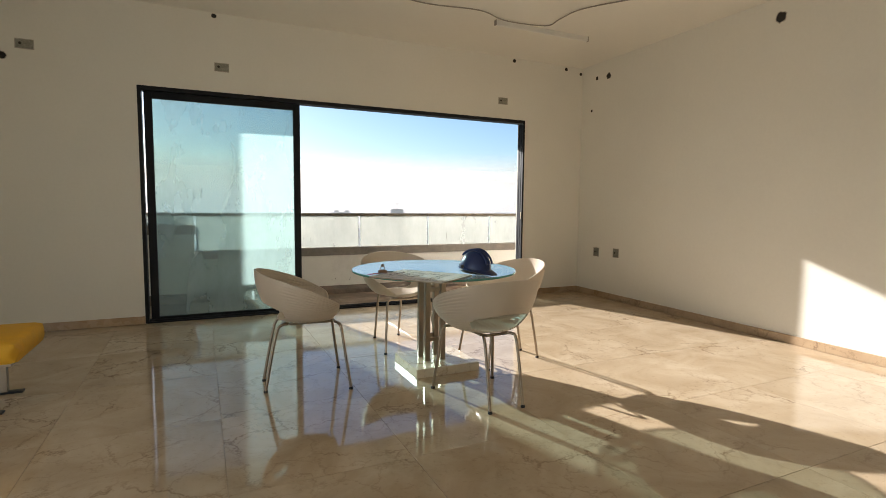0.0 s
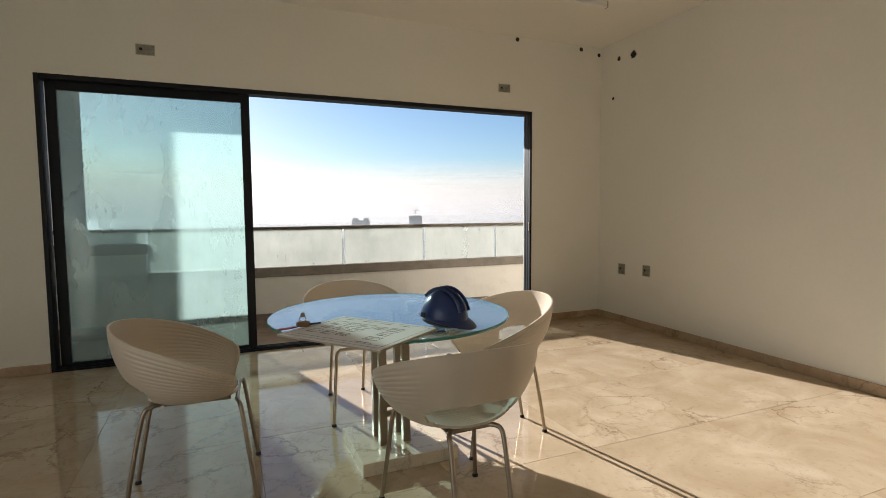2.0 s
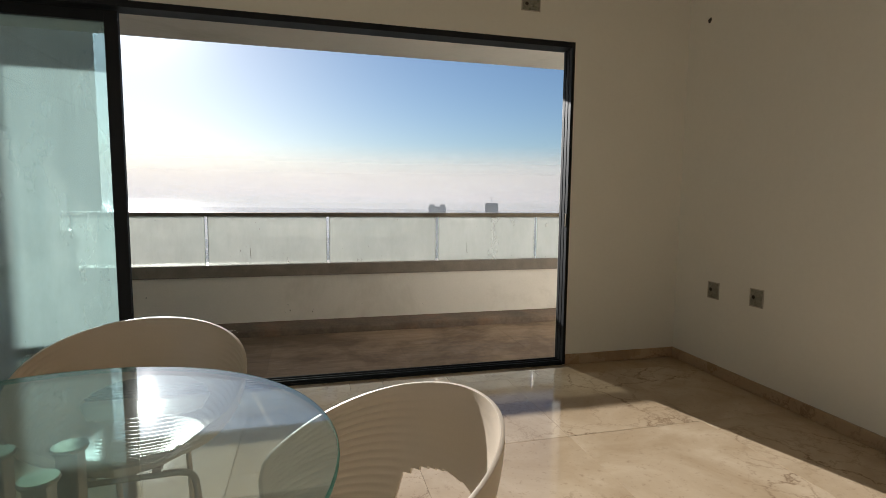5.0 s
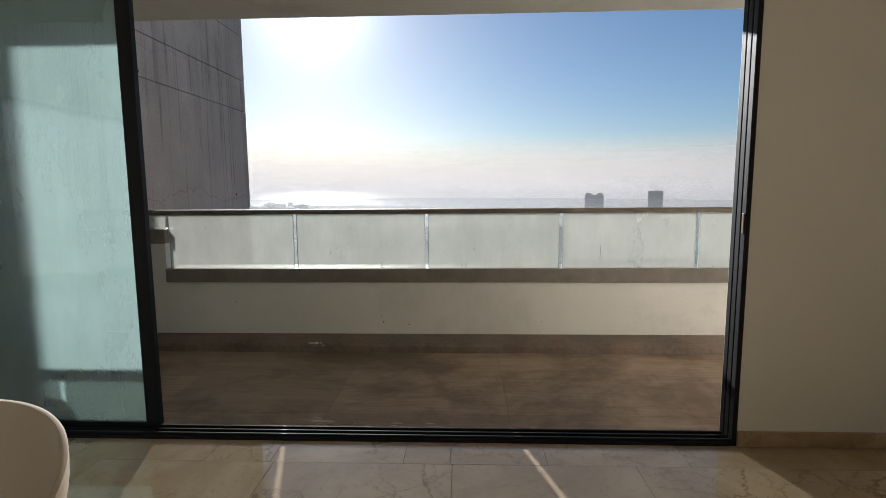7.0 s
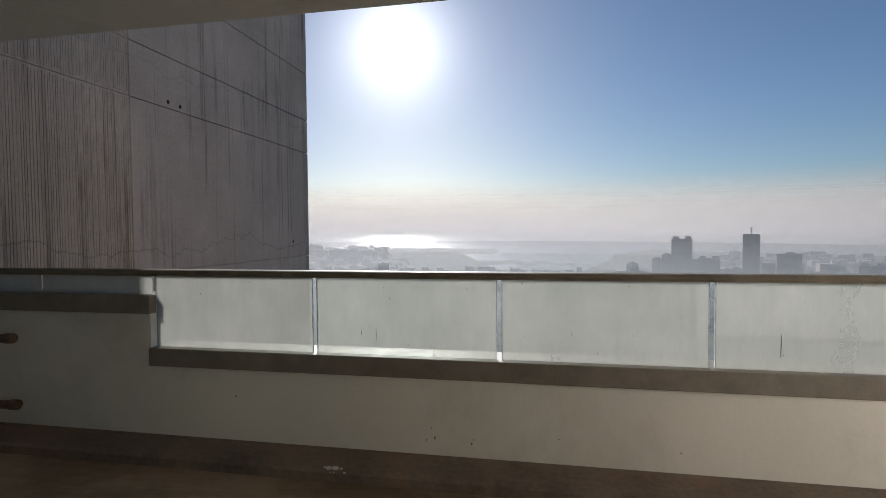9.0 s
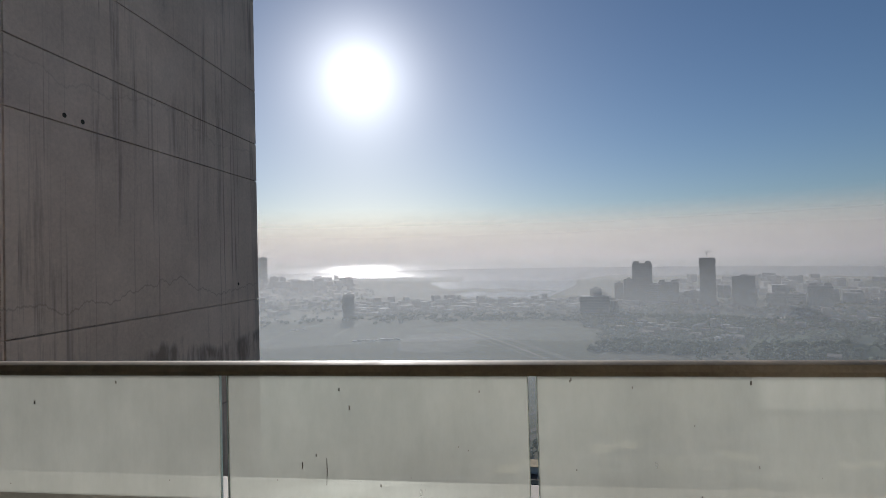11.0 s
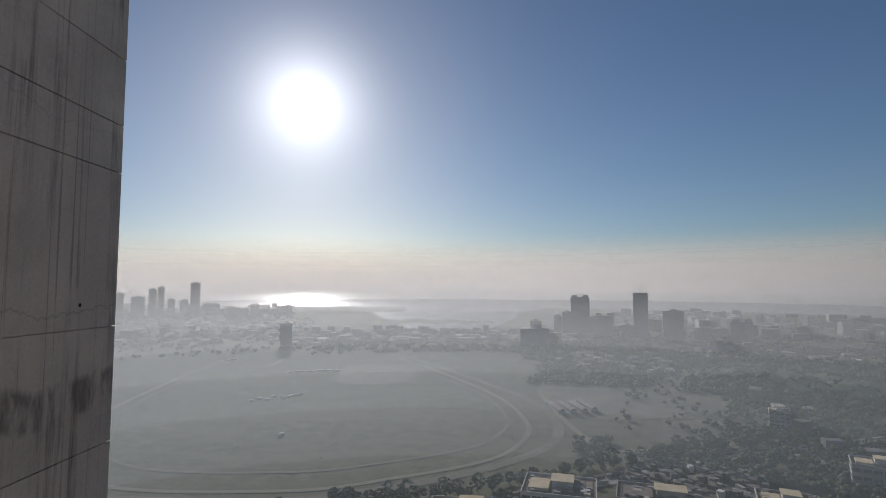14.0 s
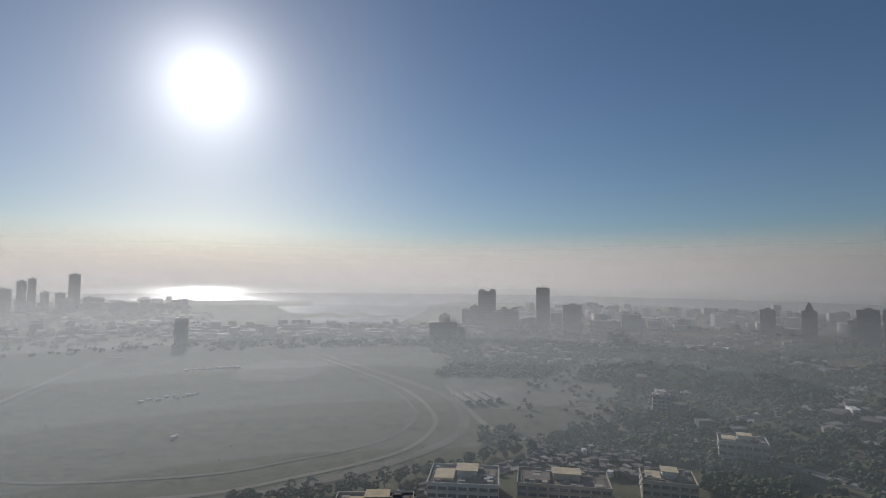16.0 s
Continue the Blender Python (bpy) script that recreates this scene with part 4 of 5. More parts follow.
def ribbon(name, pts, width, material, z, label, cat, closed=False, steps=10):
    line = spline([(*p, 0) for p in pts], steps, closed)
    bm = bmesh.new()
    n = len(line)
    left, right = [], []
    for i, p in enumerate(line):
        a = line[(i - 1) % n] if closed or i else p
        c = line[(i + 1) % n] if closed or i < n - 1 else p
        d = (c - a).normalized()
        s = Vector((-d.y, d.x, 0)) * width / 2
        left.append(bm.verts.new((p.x + s.x, p.y + s.y, GZ + z)))
        right.append(bm.verts.new((p.x - s.x, p.y - s.y, GZ + z)))
    for i in range(n if closed else n - 1):
        k3 = (i + 1) % n
        bm.faces.new((right[i], right[k3], left[k3], left[i]))
    return structure(part(name, bm, material), label, cat)


def patch(name, pts, material, z, label, cat):
    bm = bmesh.new()
    ring = spline([(*p, GZ + z) for p in pts], 6, True)
    bm.faces.new([bm.verts.new(p) for p in ring])
    bmesh.ops.recalc_face_normals(bm, faces=bm.faces[:])
    if bm.faces[:][0].normal.z < 0:
        bmesh.ops.reverse_faces(bm, faces=bm.faces[:])
    return structure(part(name, bm, material), label, cat)


def fan(name, az0, az1, near, outer, material, z, label, cat):
    """A sheet between a near shore and a far limit."""
    bm = bmesh.new()
    n = 60
    a, c = [], []
    for i in range(n + 1):
        az = az0 + (az1 - az0) * i / n
        a.append(bm.verts.new(far(az, near(az), z)))
        c.append(bm.verts.new(far(az, outer(az), z)))
    for i in range(n):
        bm.faces.new((a[i], a[i + 1], c[i + 1], c[i]))
    bmesh.ops.recalc_face_normals(bm, faces=bm.faces[:])
    if bm.faces[:][0].normal.z < 0:
        bmesh.ops.reverse_faces(bm, faces=bm.faces[:])
    return structure(part(name, bm, material), label, cat)


def shore(az):
    inner = 1085 + 900 * min(1.0, abs((az - 0.5) / 9.5)) ** 3 + 25 * math.sin(az * 2.3) + 12 * math.sin(az * 6.1)
    return inner


fan("water", -60, 70, shore, lambda az: 4650, M_SEA, 0.6, "calm hazy sea in a shallow bay", "sea")
fan("ground_spit", -14, 6, lambda az: 1290 + 20 * math.sin(az * 1.7), lambda az: 1290 + 20 * math.sin(az * 1.7) + 10 + 110 * max(0.0, math.sin((az + 14) / 20 * math.pi)), M_GRASS, 1.6, "low dark spit of land in the bay", "land")
fan("ground_flats", -9, -1, lambda az: 1120 + 10 * math.sin(az * 5), lambda az: 1150 + 14 * math.sin(az * 7.3), M_SOIL, 1.5, "mud flats in the bay", "land")

TRACK = ((66, 400), (56, 482), (17, 580), (-57, 725), (-130, 850), (-220, 850), (-285, 720), (-285, 540), (-262, 390), (-190, 290), (-82, 277), (-21, 296), (28, 322), (53, 354))
ribbon("road_track", TRACK, 4.0, M_SAND, 0.25, "pale sand racing track round a green oval", "track", True)
ribbon("road_track_inner", [(p[0] * 0.93 - 9, (p[1] - 540) * 0.9 + 540) for p in TRACK], 3, M_SOIL, 0.22, "worn earth path inside the track", "track", True)
ribbon("road_track_outer", ((-90, 800), (-25, 699), (51, 547), (85, 469), (90, 417), (83, 374), (67, 344), (30, 311), (-20, 284), (-80, 265), (-180, 268)), 8, M_SOIL, 0.22, "worn earth path outside the track", "track")
ribbon("road_lane", ((95, 500), (96, 440), (98, 387), (104, 353), (113, 340), (140, 344), (180, 360), (221, 370), (270, 390)), 5, M_SAND, 0.27, "pale winding service lane", "road")
ribbon("road_main", ((-330, 205), (-150, 222), (-20, 246), (90, 292), (180, 330), (270, 352), (400, 395), (640, 520)), 13, M_ROAD, 0.3, "grey main road lined with trees", "road")
ribbon("road_side", ((215, 345), (240, 300), (262, 250), (285, 180)), 9, M_ROAD, 0.28, "grey side road", "road")
ribbon("road_field", ((-215, 655), (-213, 740), (-210, 821)), 4, M_SAND, 0.2, "pale path over the field", "path")
patch("ground_field", ((110, 420), (230, 440), (260, 520), (180, 600), (100, 540)), M_SOIL, 0.12, "bare brown sports field", "land")
patch("ground_yard", ((150, 345), (240, 350), (260, 400), (180, 410)), M_SOIL, 0.14, "bare earth yard", "land")
patch("ground_lawn", ((-110, 560), (-40, 560), (-30, 660), (-110, 660)), M_SOIL, 0.12, "dry patch of the field", "land")

# low ridge behind the bay and the wooded hill
def hill(name, az0, az1, d, depth, h, label):
    bm = bmesh.new()
    n, mrows = 48, 8
    grid = []
    for i in range(n + 1):
        row = []
        u1 = i / n
        for j in range(mrows + 1):
            v1 = j / mrows
            z = h * math.sin(u1 * math.pi) ** 0.6 * math.sin(v1 * math.pi) * (0.75 + 0.35 * noise.noise(Vector((u1 * 9, v1 * 3, h))))
            row.append(bm.verts.new(far(az0 + (az1 - az0) * u1, d + depth * v1, 0.5 + z)))
        grid.append(row)
    for i in range(n):
        for j in range(mrows):
            bm.faces.new((grid[i][j], grid[i][j + 1], grid[i + 1][j + 1], grid[i + 1][j]))
    bmesh.ops.recalc_face_normals(bm, faces=bm.faces[:])
    structure(smooth(part(name, bm, M_LEAF), 80), label, "hill")


hill("ground_ridge", -44, -4, 1720, 320, 19, "low hazy ridge behind the bay")
hill("ground_wooded_hill", 24, 46, 560, 170, 16, "dark wooded hill")
hill("ground_far_ridge", 8, 66, 1500, 300, 10, "low hazy rise")


def blocks(rs, spots, jitter=0.4):
    """Vertices and faces of many small boxes."""
    vs, fs = [], []
    for x, y, z, w2, d2, h2, turn in spots:
        c, s = math.cos(turn), math.sin(turn)
        k4 = len(vs)
        for zz in (z, z + h2):
            for sx, sy in ((-1, -1), (1, -1), (1, 1), (-1, 1)):
                px, py = sx * w2 / 2, sy * d2 / 2
                vs.append((x + px * c - py * s, y + px * s + py * c, zz))
        fs += [(k4 + 4, k4 + 5, k4 + 6, k4 + 7), (k4, k4 + 1, k4 + 5, k4 + 4), (k4 + 1, k4 + 2, k4 + 6, k4 + 5), (k4 + 2, k4 + 3, k4 + 7, k4 + 6), (k4 + 3, k4, k4 + 4, k4 + 7)]
    return vs, fs


def stuff(name, vs, fs, material, label, cat):
    me = bpy.data.meshes.new(name)
    me.from_pydata(vs, [], fs)
    me.update()
    me.materials.append(material)
    if material is M_LEAF:
        me.polygons.foreach_set("use_smooth", [True] * len(me.polygons))
    return tagged(new(name, me), label, cat, kind="stuff")


m, nt, b, _ = nodes_of("mixed_roofs")
isl = nt.nodes.new("ShaderNodeNewGeometry")
nt.links.new(ramp(nt, isl.outputs["Random Per Island"], [(0.0, (0.08, 0.07, 0.06)), (0.35, (0.15, 0.125, 0.105)), (0.65, (0.12, 0.12, 0.125)), (0.9, (0.24, 0.22, 0.19)), (0.97, (0.30, 0.29, 0.27)), (1.0, (0.6, 0.58, 0.54))]), b.inputs["Base Color"])
b.inputs["Roughness"].default_value = 0.85
b.inputs["Specular IOR Level"].default_value = 0.15
M_MIXED = m

rs = random.Random(11)
spots = []
for n in range(1500):
    az = rs.uniform(12, 58)
    d = rs.uniform(420, 1500)
    if noise.noise(Vector((az * 0.16, d * 0.006, 3.0))) < 0.04:
        continue
    p = far(az, d)
    if (d < 640 and 20 < az < 46 and rs.random() < 0.7) or (10 < az < 28 and d < 570):
        continue
    spots.append((p.x, p.y, GZ, rs.uniform(6, 16), rs.uniform(5, 12), rs.uniform(3, 8) * (2.2 if rs.random() < 0.1 else 1), rs.uniform(0, 3.1)))
stuff("low_houses", *blocks(rs, spots), M_MIXED, "crowded low houses and sheds with mixed roofs", "houses")
spots = []
for n in range(650):
    az = rs.uniform(-42, 14)
    d = rs.uniform(900, 1080) if az > -16 else rs.uniform(950, 1750)
    p = far(az, d)
    spots.append((p.x, p.y, GZ, rs.uniform(8, 22), rs.uniform(6, 16), rs.uniform(3, 9) * (2 if rs.random() < 0.15 else 1), rs.uniform(0, 3.1)))
stuff("shore_houses", *blocks(rs, spots), M_MIXED, "low hazy houses along the shore", "houses")
spots = []
for n in range(260):
    az = rs.choice((rs.uniform(16, 60), rs.uniform(-44, -16)))
    d = rs.uniform(1150, 1700) if az > 0 else rs.uniform(1700, 1950)
    p = far(az, d)
    spots.append((p.x, p.y, GZ, rs.uniform(14, 30), rs.uniform(12, 22), rs.uniform(9, 26) * (1.5 if rs.random() < 0.12 else 1), rs.uniform(0, 3.1)))
stuff("far_blocks", *blocks(rs, spots), M_TOWER, "hazy mid-rise blocks on the skyline", "buildings")
# cars and stalls along the main road, white rails and huts in the field
spots = []
road = spline([(-150, 222, 0), (-20, 246, 0), (90, 292, 0), (180, 330, 0), (270, 352, 0), (400, 395, 0)], 60)
for p in road:
    for off in (-3.4, 3.2):
        if rs.random() < 0.35:
            spots.append((p.x + rs.uniform(-1, 1), p.y + off, GZ + 0.4, 4.3, 1.8, 1.4, math.atan2(0.35, 1) + rs.gauss(0, 0.06)))
for n in range(190):
    p = far(rs.uniform(19, 31), rs.uniform(300, 345))
    spots.append((p.x, p.y, GZ + 0.3, rs.uniform(2, 6), rs.uniform(2, 4), rs.uniform(1.5, 3.5), rs.uniform(0, 3)))
stuff("parked_cars", *blocks(rs, spots), M_MIXED, "parked cars and stalls along the road", "cars")
spots = []
for az, d, wd, n in ((-16.2, 640, 8, 7), (-13.0, 640, 8, 3), (-20.0, 505, 6, 3), (-17.8, 512, 5, 4), (-16.0, 515, 6, 2), (-22.5, 760, 10, 2)):
    for i in range(n):
        p = far(az + i * 0.75, d + rs.uniform(-4, 4))
        spots.append((p.x, p.y, GZ, wd * 0.7, 2.2, 1.5, rs.uniform(-0.1, 0.1)))
for az, d in ((-17.2, 385), (-17.0, 388), (-16.9, 505)):
    p = far(az, d)
    spots.append((p.x, p.y, GZ, 3.0, 2.0, 1.8, 0.3))
stuff("field_huts", *blocks(rs, spots), M_PALE, "small white huts and rails on the green", "huts")

# ---- trees ----
def ico():
    bm = bmesh.new()
    bmesh.ops.create_icosphere(bm, subdivisions=1, radius=1)
    vs = np.array([q.co[:] for q in bm.verts])
    fs = [[q.index for q in f.verts] for f in bm.faces]
    bm.free()
    return vs, fs


ICO_V, ICO_F = ico()


def clumps(places, rng):
    vs, fs = [], []
    for x, y, z, r in places:
        k5 = len(vs)
        ax = rng.uniform(0.8, 1.25, 3)
        bulge = rng.uniform(0.72, 1.25, len(ICO_V))
        for q, bl in zip(ICO_V, bulge):
            vs.append((x + q[0] * r * ax[0] * bl, y + q[1] * r * ax[1] * bl, z + q[2] * r * 0.8 * bl))
        fs += [tuple(k5 + i for i in f) for f in ICO_F]
    return vs, fs


rng = np.random.default_rng(5)


def make_tree(seed):
    ra = random.Random(seed)
    t = thing("tree", "dark green broad-leaved tree beside the road", "tree", group="trees along the road")
    hgt = ra.uniform(8, 12)
    bm = tube(bmesh.new(), [(0, 0, 0), (0.2, 0.1, hgt * 0.3), (0.1, -0.2, hgt * 0.62)], 0.3, 7, [0.35, 0.26, 0.14])
    for i in range(4):
        a = ra.uniform(0, 6.28)
        tube(bm, [(0.15, 0, hgt * 0.32), (math.cos(a) * 1.3, math.sin(a) * 1.3, hgt * 0.52), (math.cos(a) * 2.4, math.sin(a) * 2.4, hgt * 0.68)], 0.12, 5, [0.15, 0.1, 0.04])
    part("trunk", bm, M_BARK, t)
    pl = []
    for i in range(80):
        a, rr, zz = ra.uniform(0, 6.28), ra.uniform(0.2, 1) ** 0.6 * hgt * 0.40, ra.uniform(-1, 1)
        rr *= math.sqrt(max(0.05, 1 - zz * zz))
        pl.append((math.cos(a) * rr, math.sin(a) * rr, hgt * 0.56 + zz * hgt * 0.37, ra.uniform(0.4, 0.95)))
    vs, fs = clumps(pl, rng)
    me = bpy.data.meshes.new("crown")
    me.from_pydata(vs, [], fs)
    me.materials.append(M_LEAF)
    o = new("crown", me)
    o.parent = t
    return t


protos = [make_tree(i) for i in range(5)]
spots = []
for i, p in enumerate(spline([(-190, 232, 0), (-20, 262, 0), (85, 305, 0), (175, 345, 0), (270, 366, 0)], 26)):
    spots.append((p.x + rs.uniform(-3, 3), p.y + rs.uniform(-4, 6)))
for n in range(34):
    p = far(rs.uniform(-12, 8), rs.uniform(246, 272))
    spots.append((p.x, p.y))
for i, (x, y) in enumerate(spots):
    s = rs.uniform(0.5, 0.95)
    mt = Matrix.Translation((x, y, GZ)) @ Matrix.Rotation(rs.uniform(0, 6.28), 4, "Z")
    if i < 5:
        protos[i].matrix_basis = mt
    else:
        copy_thing(protos[i % 5], mt).scale = (s, s, s)
pl = []
for n in range(7000):
    az = rs.uniform(10, 58)
    d = 300 + 900 * rs.random() ** 1.25
    dens = noise.noise(Vector((az * 0.22, d * 0.008, 8.0)))
    if (d < 335 and az < 36) or (dens < -0.02 and not (23 < az < 50 and d < 760)) or (10 < az < 28 and 375 < d < 570 and (az < 18 or rs.random() < 0.8)):
        continue
    if 14 < az < 50 and abs(noise.noise(Vector((az * 0.5, d * 0.012, 2.0)))) < 0.05:
        continue
    p = far(az, d)
    up = 0.0
    if 24 < az < 46 and 560 < d < 730:
        up = 13 * math.sin((az - 24) / 22 * math.pi) ** 0.6 * math.sin((d - 560) / 170 * math.pi)
    size = rs.uniform(1.7, 3.7)
    for i in range(6 if d < 560 else 3):
        a2, r2 = rs.uniform(0, 6.28), rs.uniform(0.2, 1.0) * size
        pl.append((p.x + math.cos(a2) * r2, p.y + math.sin(a2) * r2, GZ + up + rs.uniform(0.5, 1.5) * size * 0.9, size * rs.uniform(0.3, 0.62)))
for n in range(3600):
    az, d = rs.uniform(6, 58), rs.uniform(560, 1010)
    if noise.noise(Vector((az * 0.2, d * 0.007, 5.0))) < -0.16:
        continue
    p = far(az, d)
    up = 13 * math.sin((az - 24) / 22 * math.pi) ** 0.6 * math.sin((d - 560) / 170 * math.pi) if 24 < az < 46 and 560 < d < 730 else 0.0
    for i in range(3):
        pl.append((p.x + rs.uniform(-5, 5), p.y + rs.uniform(-4, 4), GZ + up + rs.uniform(1, 4), rs.uniform(1.8, 3.4)))
for n in range(1500):
    az = rs.uniform(-46, 12)
    d = rs.uniform(780, 1070) if az > -14 else rs.uniform(820, 1500)
    p = far(az, d)
    for i in range(2):
        pl.append((p.x + rs.uniform(-4, 4), p.y + rs.uniform(-3, 3), GZ + rs.uniform(1, 4), rs.uniform(1.5, 3.5)))
stuff("far_woods", *clumps(pl, rng), M_LEAF, "hazy dark tree cover between the houses", "trees")
pl = []
for n in range(500):
    p = far(rs.uniform(-40, 8), 300 + 420 * rs.random())
    pl.append((p.x, p.y, GZ + 0.1, rs.uniform(0.2, 0.65)))
stuff("field_scrub", *clumps(pl, rng), M_LEAF, "scattered scrub on the dry field", "shrubs")


# ---- towers ----
def tower(az, width_deg, top_el, d, facade, label, kind="flat", floors=None, dep=0.8):
    h = EYE.z - GZ + d * math.tan(radians(top_el))
    wd = 2 * d * math.tan(radians(width_deg / 2))
    t = thing("tower_block", label, "tower", Matrix.Translation(far(az, d)) @ Matrix.Rotation(radians(-az), 4, "Z"), "towers on the skyline")
    body_h = h - (3.0 if kind in ("twin", "crane") else 0)
    part("core", bx(-wd / 2 + 0.5, wd / 2 - 0.5, -wd * dep / 2 + 0.5, wd * dep / 2 - 0.5, 0, body_h - 0.5), M_TOWERDK, t, "dark window bands")
    nf = max(5, int(h / 3.6))
    sl = bmesh.new()
    for i in range(nf + 1):
        z = i * body_h / nf
        box(sl, -wd / 2, wd / 2, -wd * dep / 2, wd * dep / 2, max(0, z - 1.1), z + 0.5)
    part("floor_bands", sl, facade, t)
    pi = bmesh.new()
    npier = max(4, int(wd / 5))
    for i in range(npier + 1):
        x = -wd / 2 + wd * i / npier
        box(pi, x - 0.6, x + 0.6, -wd * dep / 2 - 0.15, wd * dep / 2 + 0.1, 0, body_h)
    part("piers", pi, facade, t)
    part("roof", bx(-wd / 2, wd / 2, -wd * dep / 2, wd * dep / 2, body_h, body_h + 0.8), facade, t)
    if kind == "twin":
        for x in (-0.3, 0.3):
            part("roof_house", bx(wd * (x - 0.15), wd * (x + 0.15), -5, 5, body_h + 0.8, body_h + 5), facade, t)
    elif kind == "point":
        lathe_bm = lathe(bmesh.new(), [(wd * 0.45, body_h + 0.8), (wd * 0.3, body_h + 8), (0.4, body_h + 16)], 4, pose(0, 0, 0, 0, 0, 45))
        part("spire", lathe_bm, facade, t)
    elif kind == "flat":
        part("roof_house", bx(-wd * 0.15, wd * 0.2, -4, 4, body_h + 0.8, body_h + 3.5), facade, t)
    elif kind == "crane":
        for i in range(nf):
            if i % 3 == 1:
                part("hoist_platform", bx(wd / 2, wd / 2 + 2.5, -2, 2, i * body_h / nf, i * body_h / nf + 1.0), M_TOWERDK, t)
        cb = part("crane_mast", bx(-0.7, 0.7, -0.7, 0.7, body_h, body_h + 12.5), M_TOWERDK, t, "thin tower crane on the roof")
        part("crane_jib", bx(-7, 10, -0.5, 0.5, body_h + 10.6, body_h + 11.5), M_TOWERDK, cb)
    return t


GREY = "hazy grey residential tower above the trees"
for a in ((14.72, 1.85, -1.75, 1050, M_TOWER, "tall hazy grey tower with twin roof houses", "twin"), (13.35, 0.9, -3.5, 1070, M_TOWER, GREY), (12.4, 0.8, -3.9, 1100, M_TOWER, GREY),
          (15.9, 1.1, -4.1, 1010, M_TOWER, GREY), (17.15, 1.9, -3.65, 1080, M_TOWER, "broad hazy grey block with a stepped roof", "twin"), (20.75, 1.35, -1.25, 1020, M_TOWERDK, "unfinished dark concrete tower with a crane", "crane"),
          (23.8, 1.85, -3.2, 1000, M_TOWERDK, "dark square unfinished block"), (19.4, 1.6, -4.7, 1120, M_TOWER, GREY), (26.4, 1.5, -4.75, 1060, M_TOWER, GREY), (28.0, 1.3, -4.75, 1090, M_TOWER, GREY),
          (29.75, 1.8, -3.85, 1060, M_TOWER, "hazy grey block with a domed roof", "twin"), (10.05, 1.1, -4.5, 880, M_TOWERDK, "dark hazy block near the bay"), (9.9, 2.9, -5.3, 872, M_TOWER, "low broad hazy block near the bay"),
          (-16.75, 1.15, -4.6, 878, M_TOWER, "slim hazy block beside the green"), (41.8, 1.2, -3.0, 1150, M_TOWER, GREY), (45.0, 1.1, -3.0, 1080, M_TOWERDK, "hazy tower with a pointed roof", "point"),
          (47.4, 0.9, -3.0, 1300, M_TOWER, GREY), (49.1, 1.5, -2.7, 1080, M_TOWERDK, GREY), (50.6, 1.0, -2.6, 1120, M_TOWER, GREY), (48.2, 1.0, -3.6, 1200, M_TOWER, GREY),
          (34.5, 0.8, -4.3, 1200, M_TOWER, GREY), (53.5, 1.4, -2.2, 1100, M_TOWER, GREY), (56.5, 1.2, -2.9, 1150, M_TOWER, GREY)):
    tower(*a)
for az, wd, el in ((-25.5, 0.85, -0.45), (-29.2, 0.65, -1.05), (-28.5, 0.55, -0.85), (-27.6, 0.6, -2.0), (-26.5, 0.7, -2.1), (-30.4, 1.1, -1.75), (-24.4, 0.8, -2.5), (-23.5, 0.6, -2.6), (-32.0, 0.8, -1.4), (-34.0, 0.9, -1.9)):
    tower(az, wd, el, 1735, M_TOWER, "pale tower lost in haze on the far shore")
for az, wd, el in ((-21.9, 1.1, -3.0), (-20.9, 0.9, -3.1), (-20.1, 0.5, -3.05), (-19.3, 0.6, -3.2), (-17.7, 0.5, -3.35), (-16.5, 0.6, -3.1)):
    tower(az, wd, el, 1500, M_TOWERDK, "hazy block on the far shore ridge")


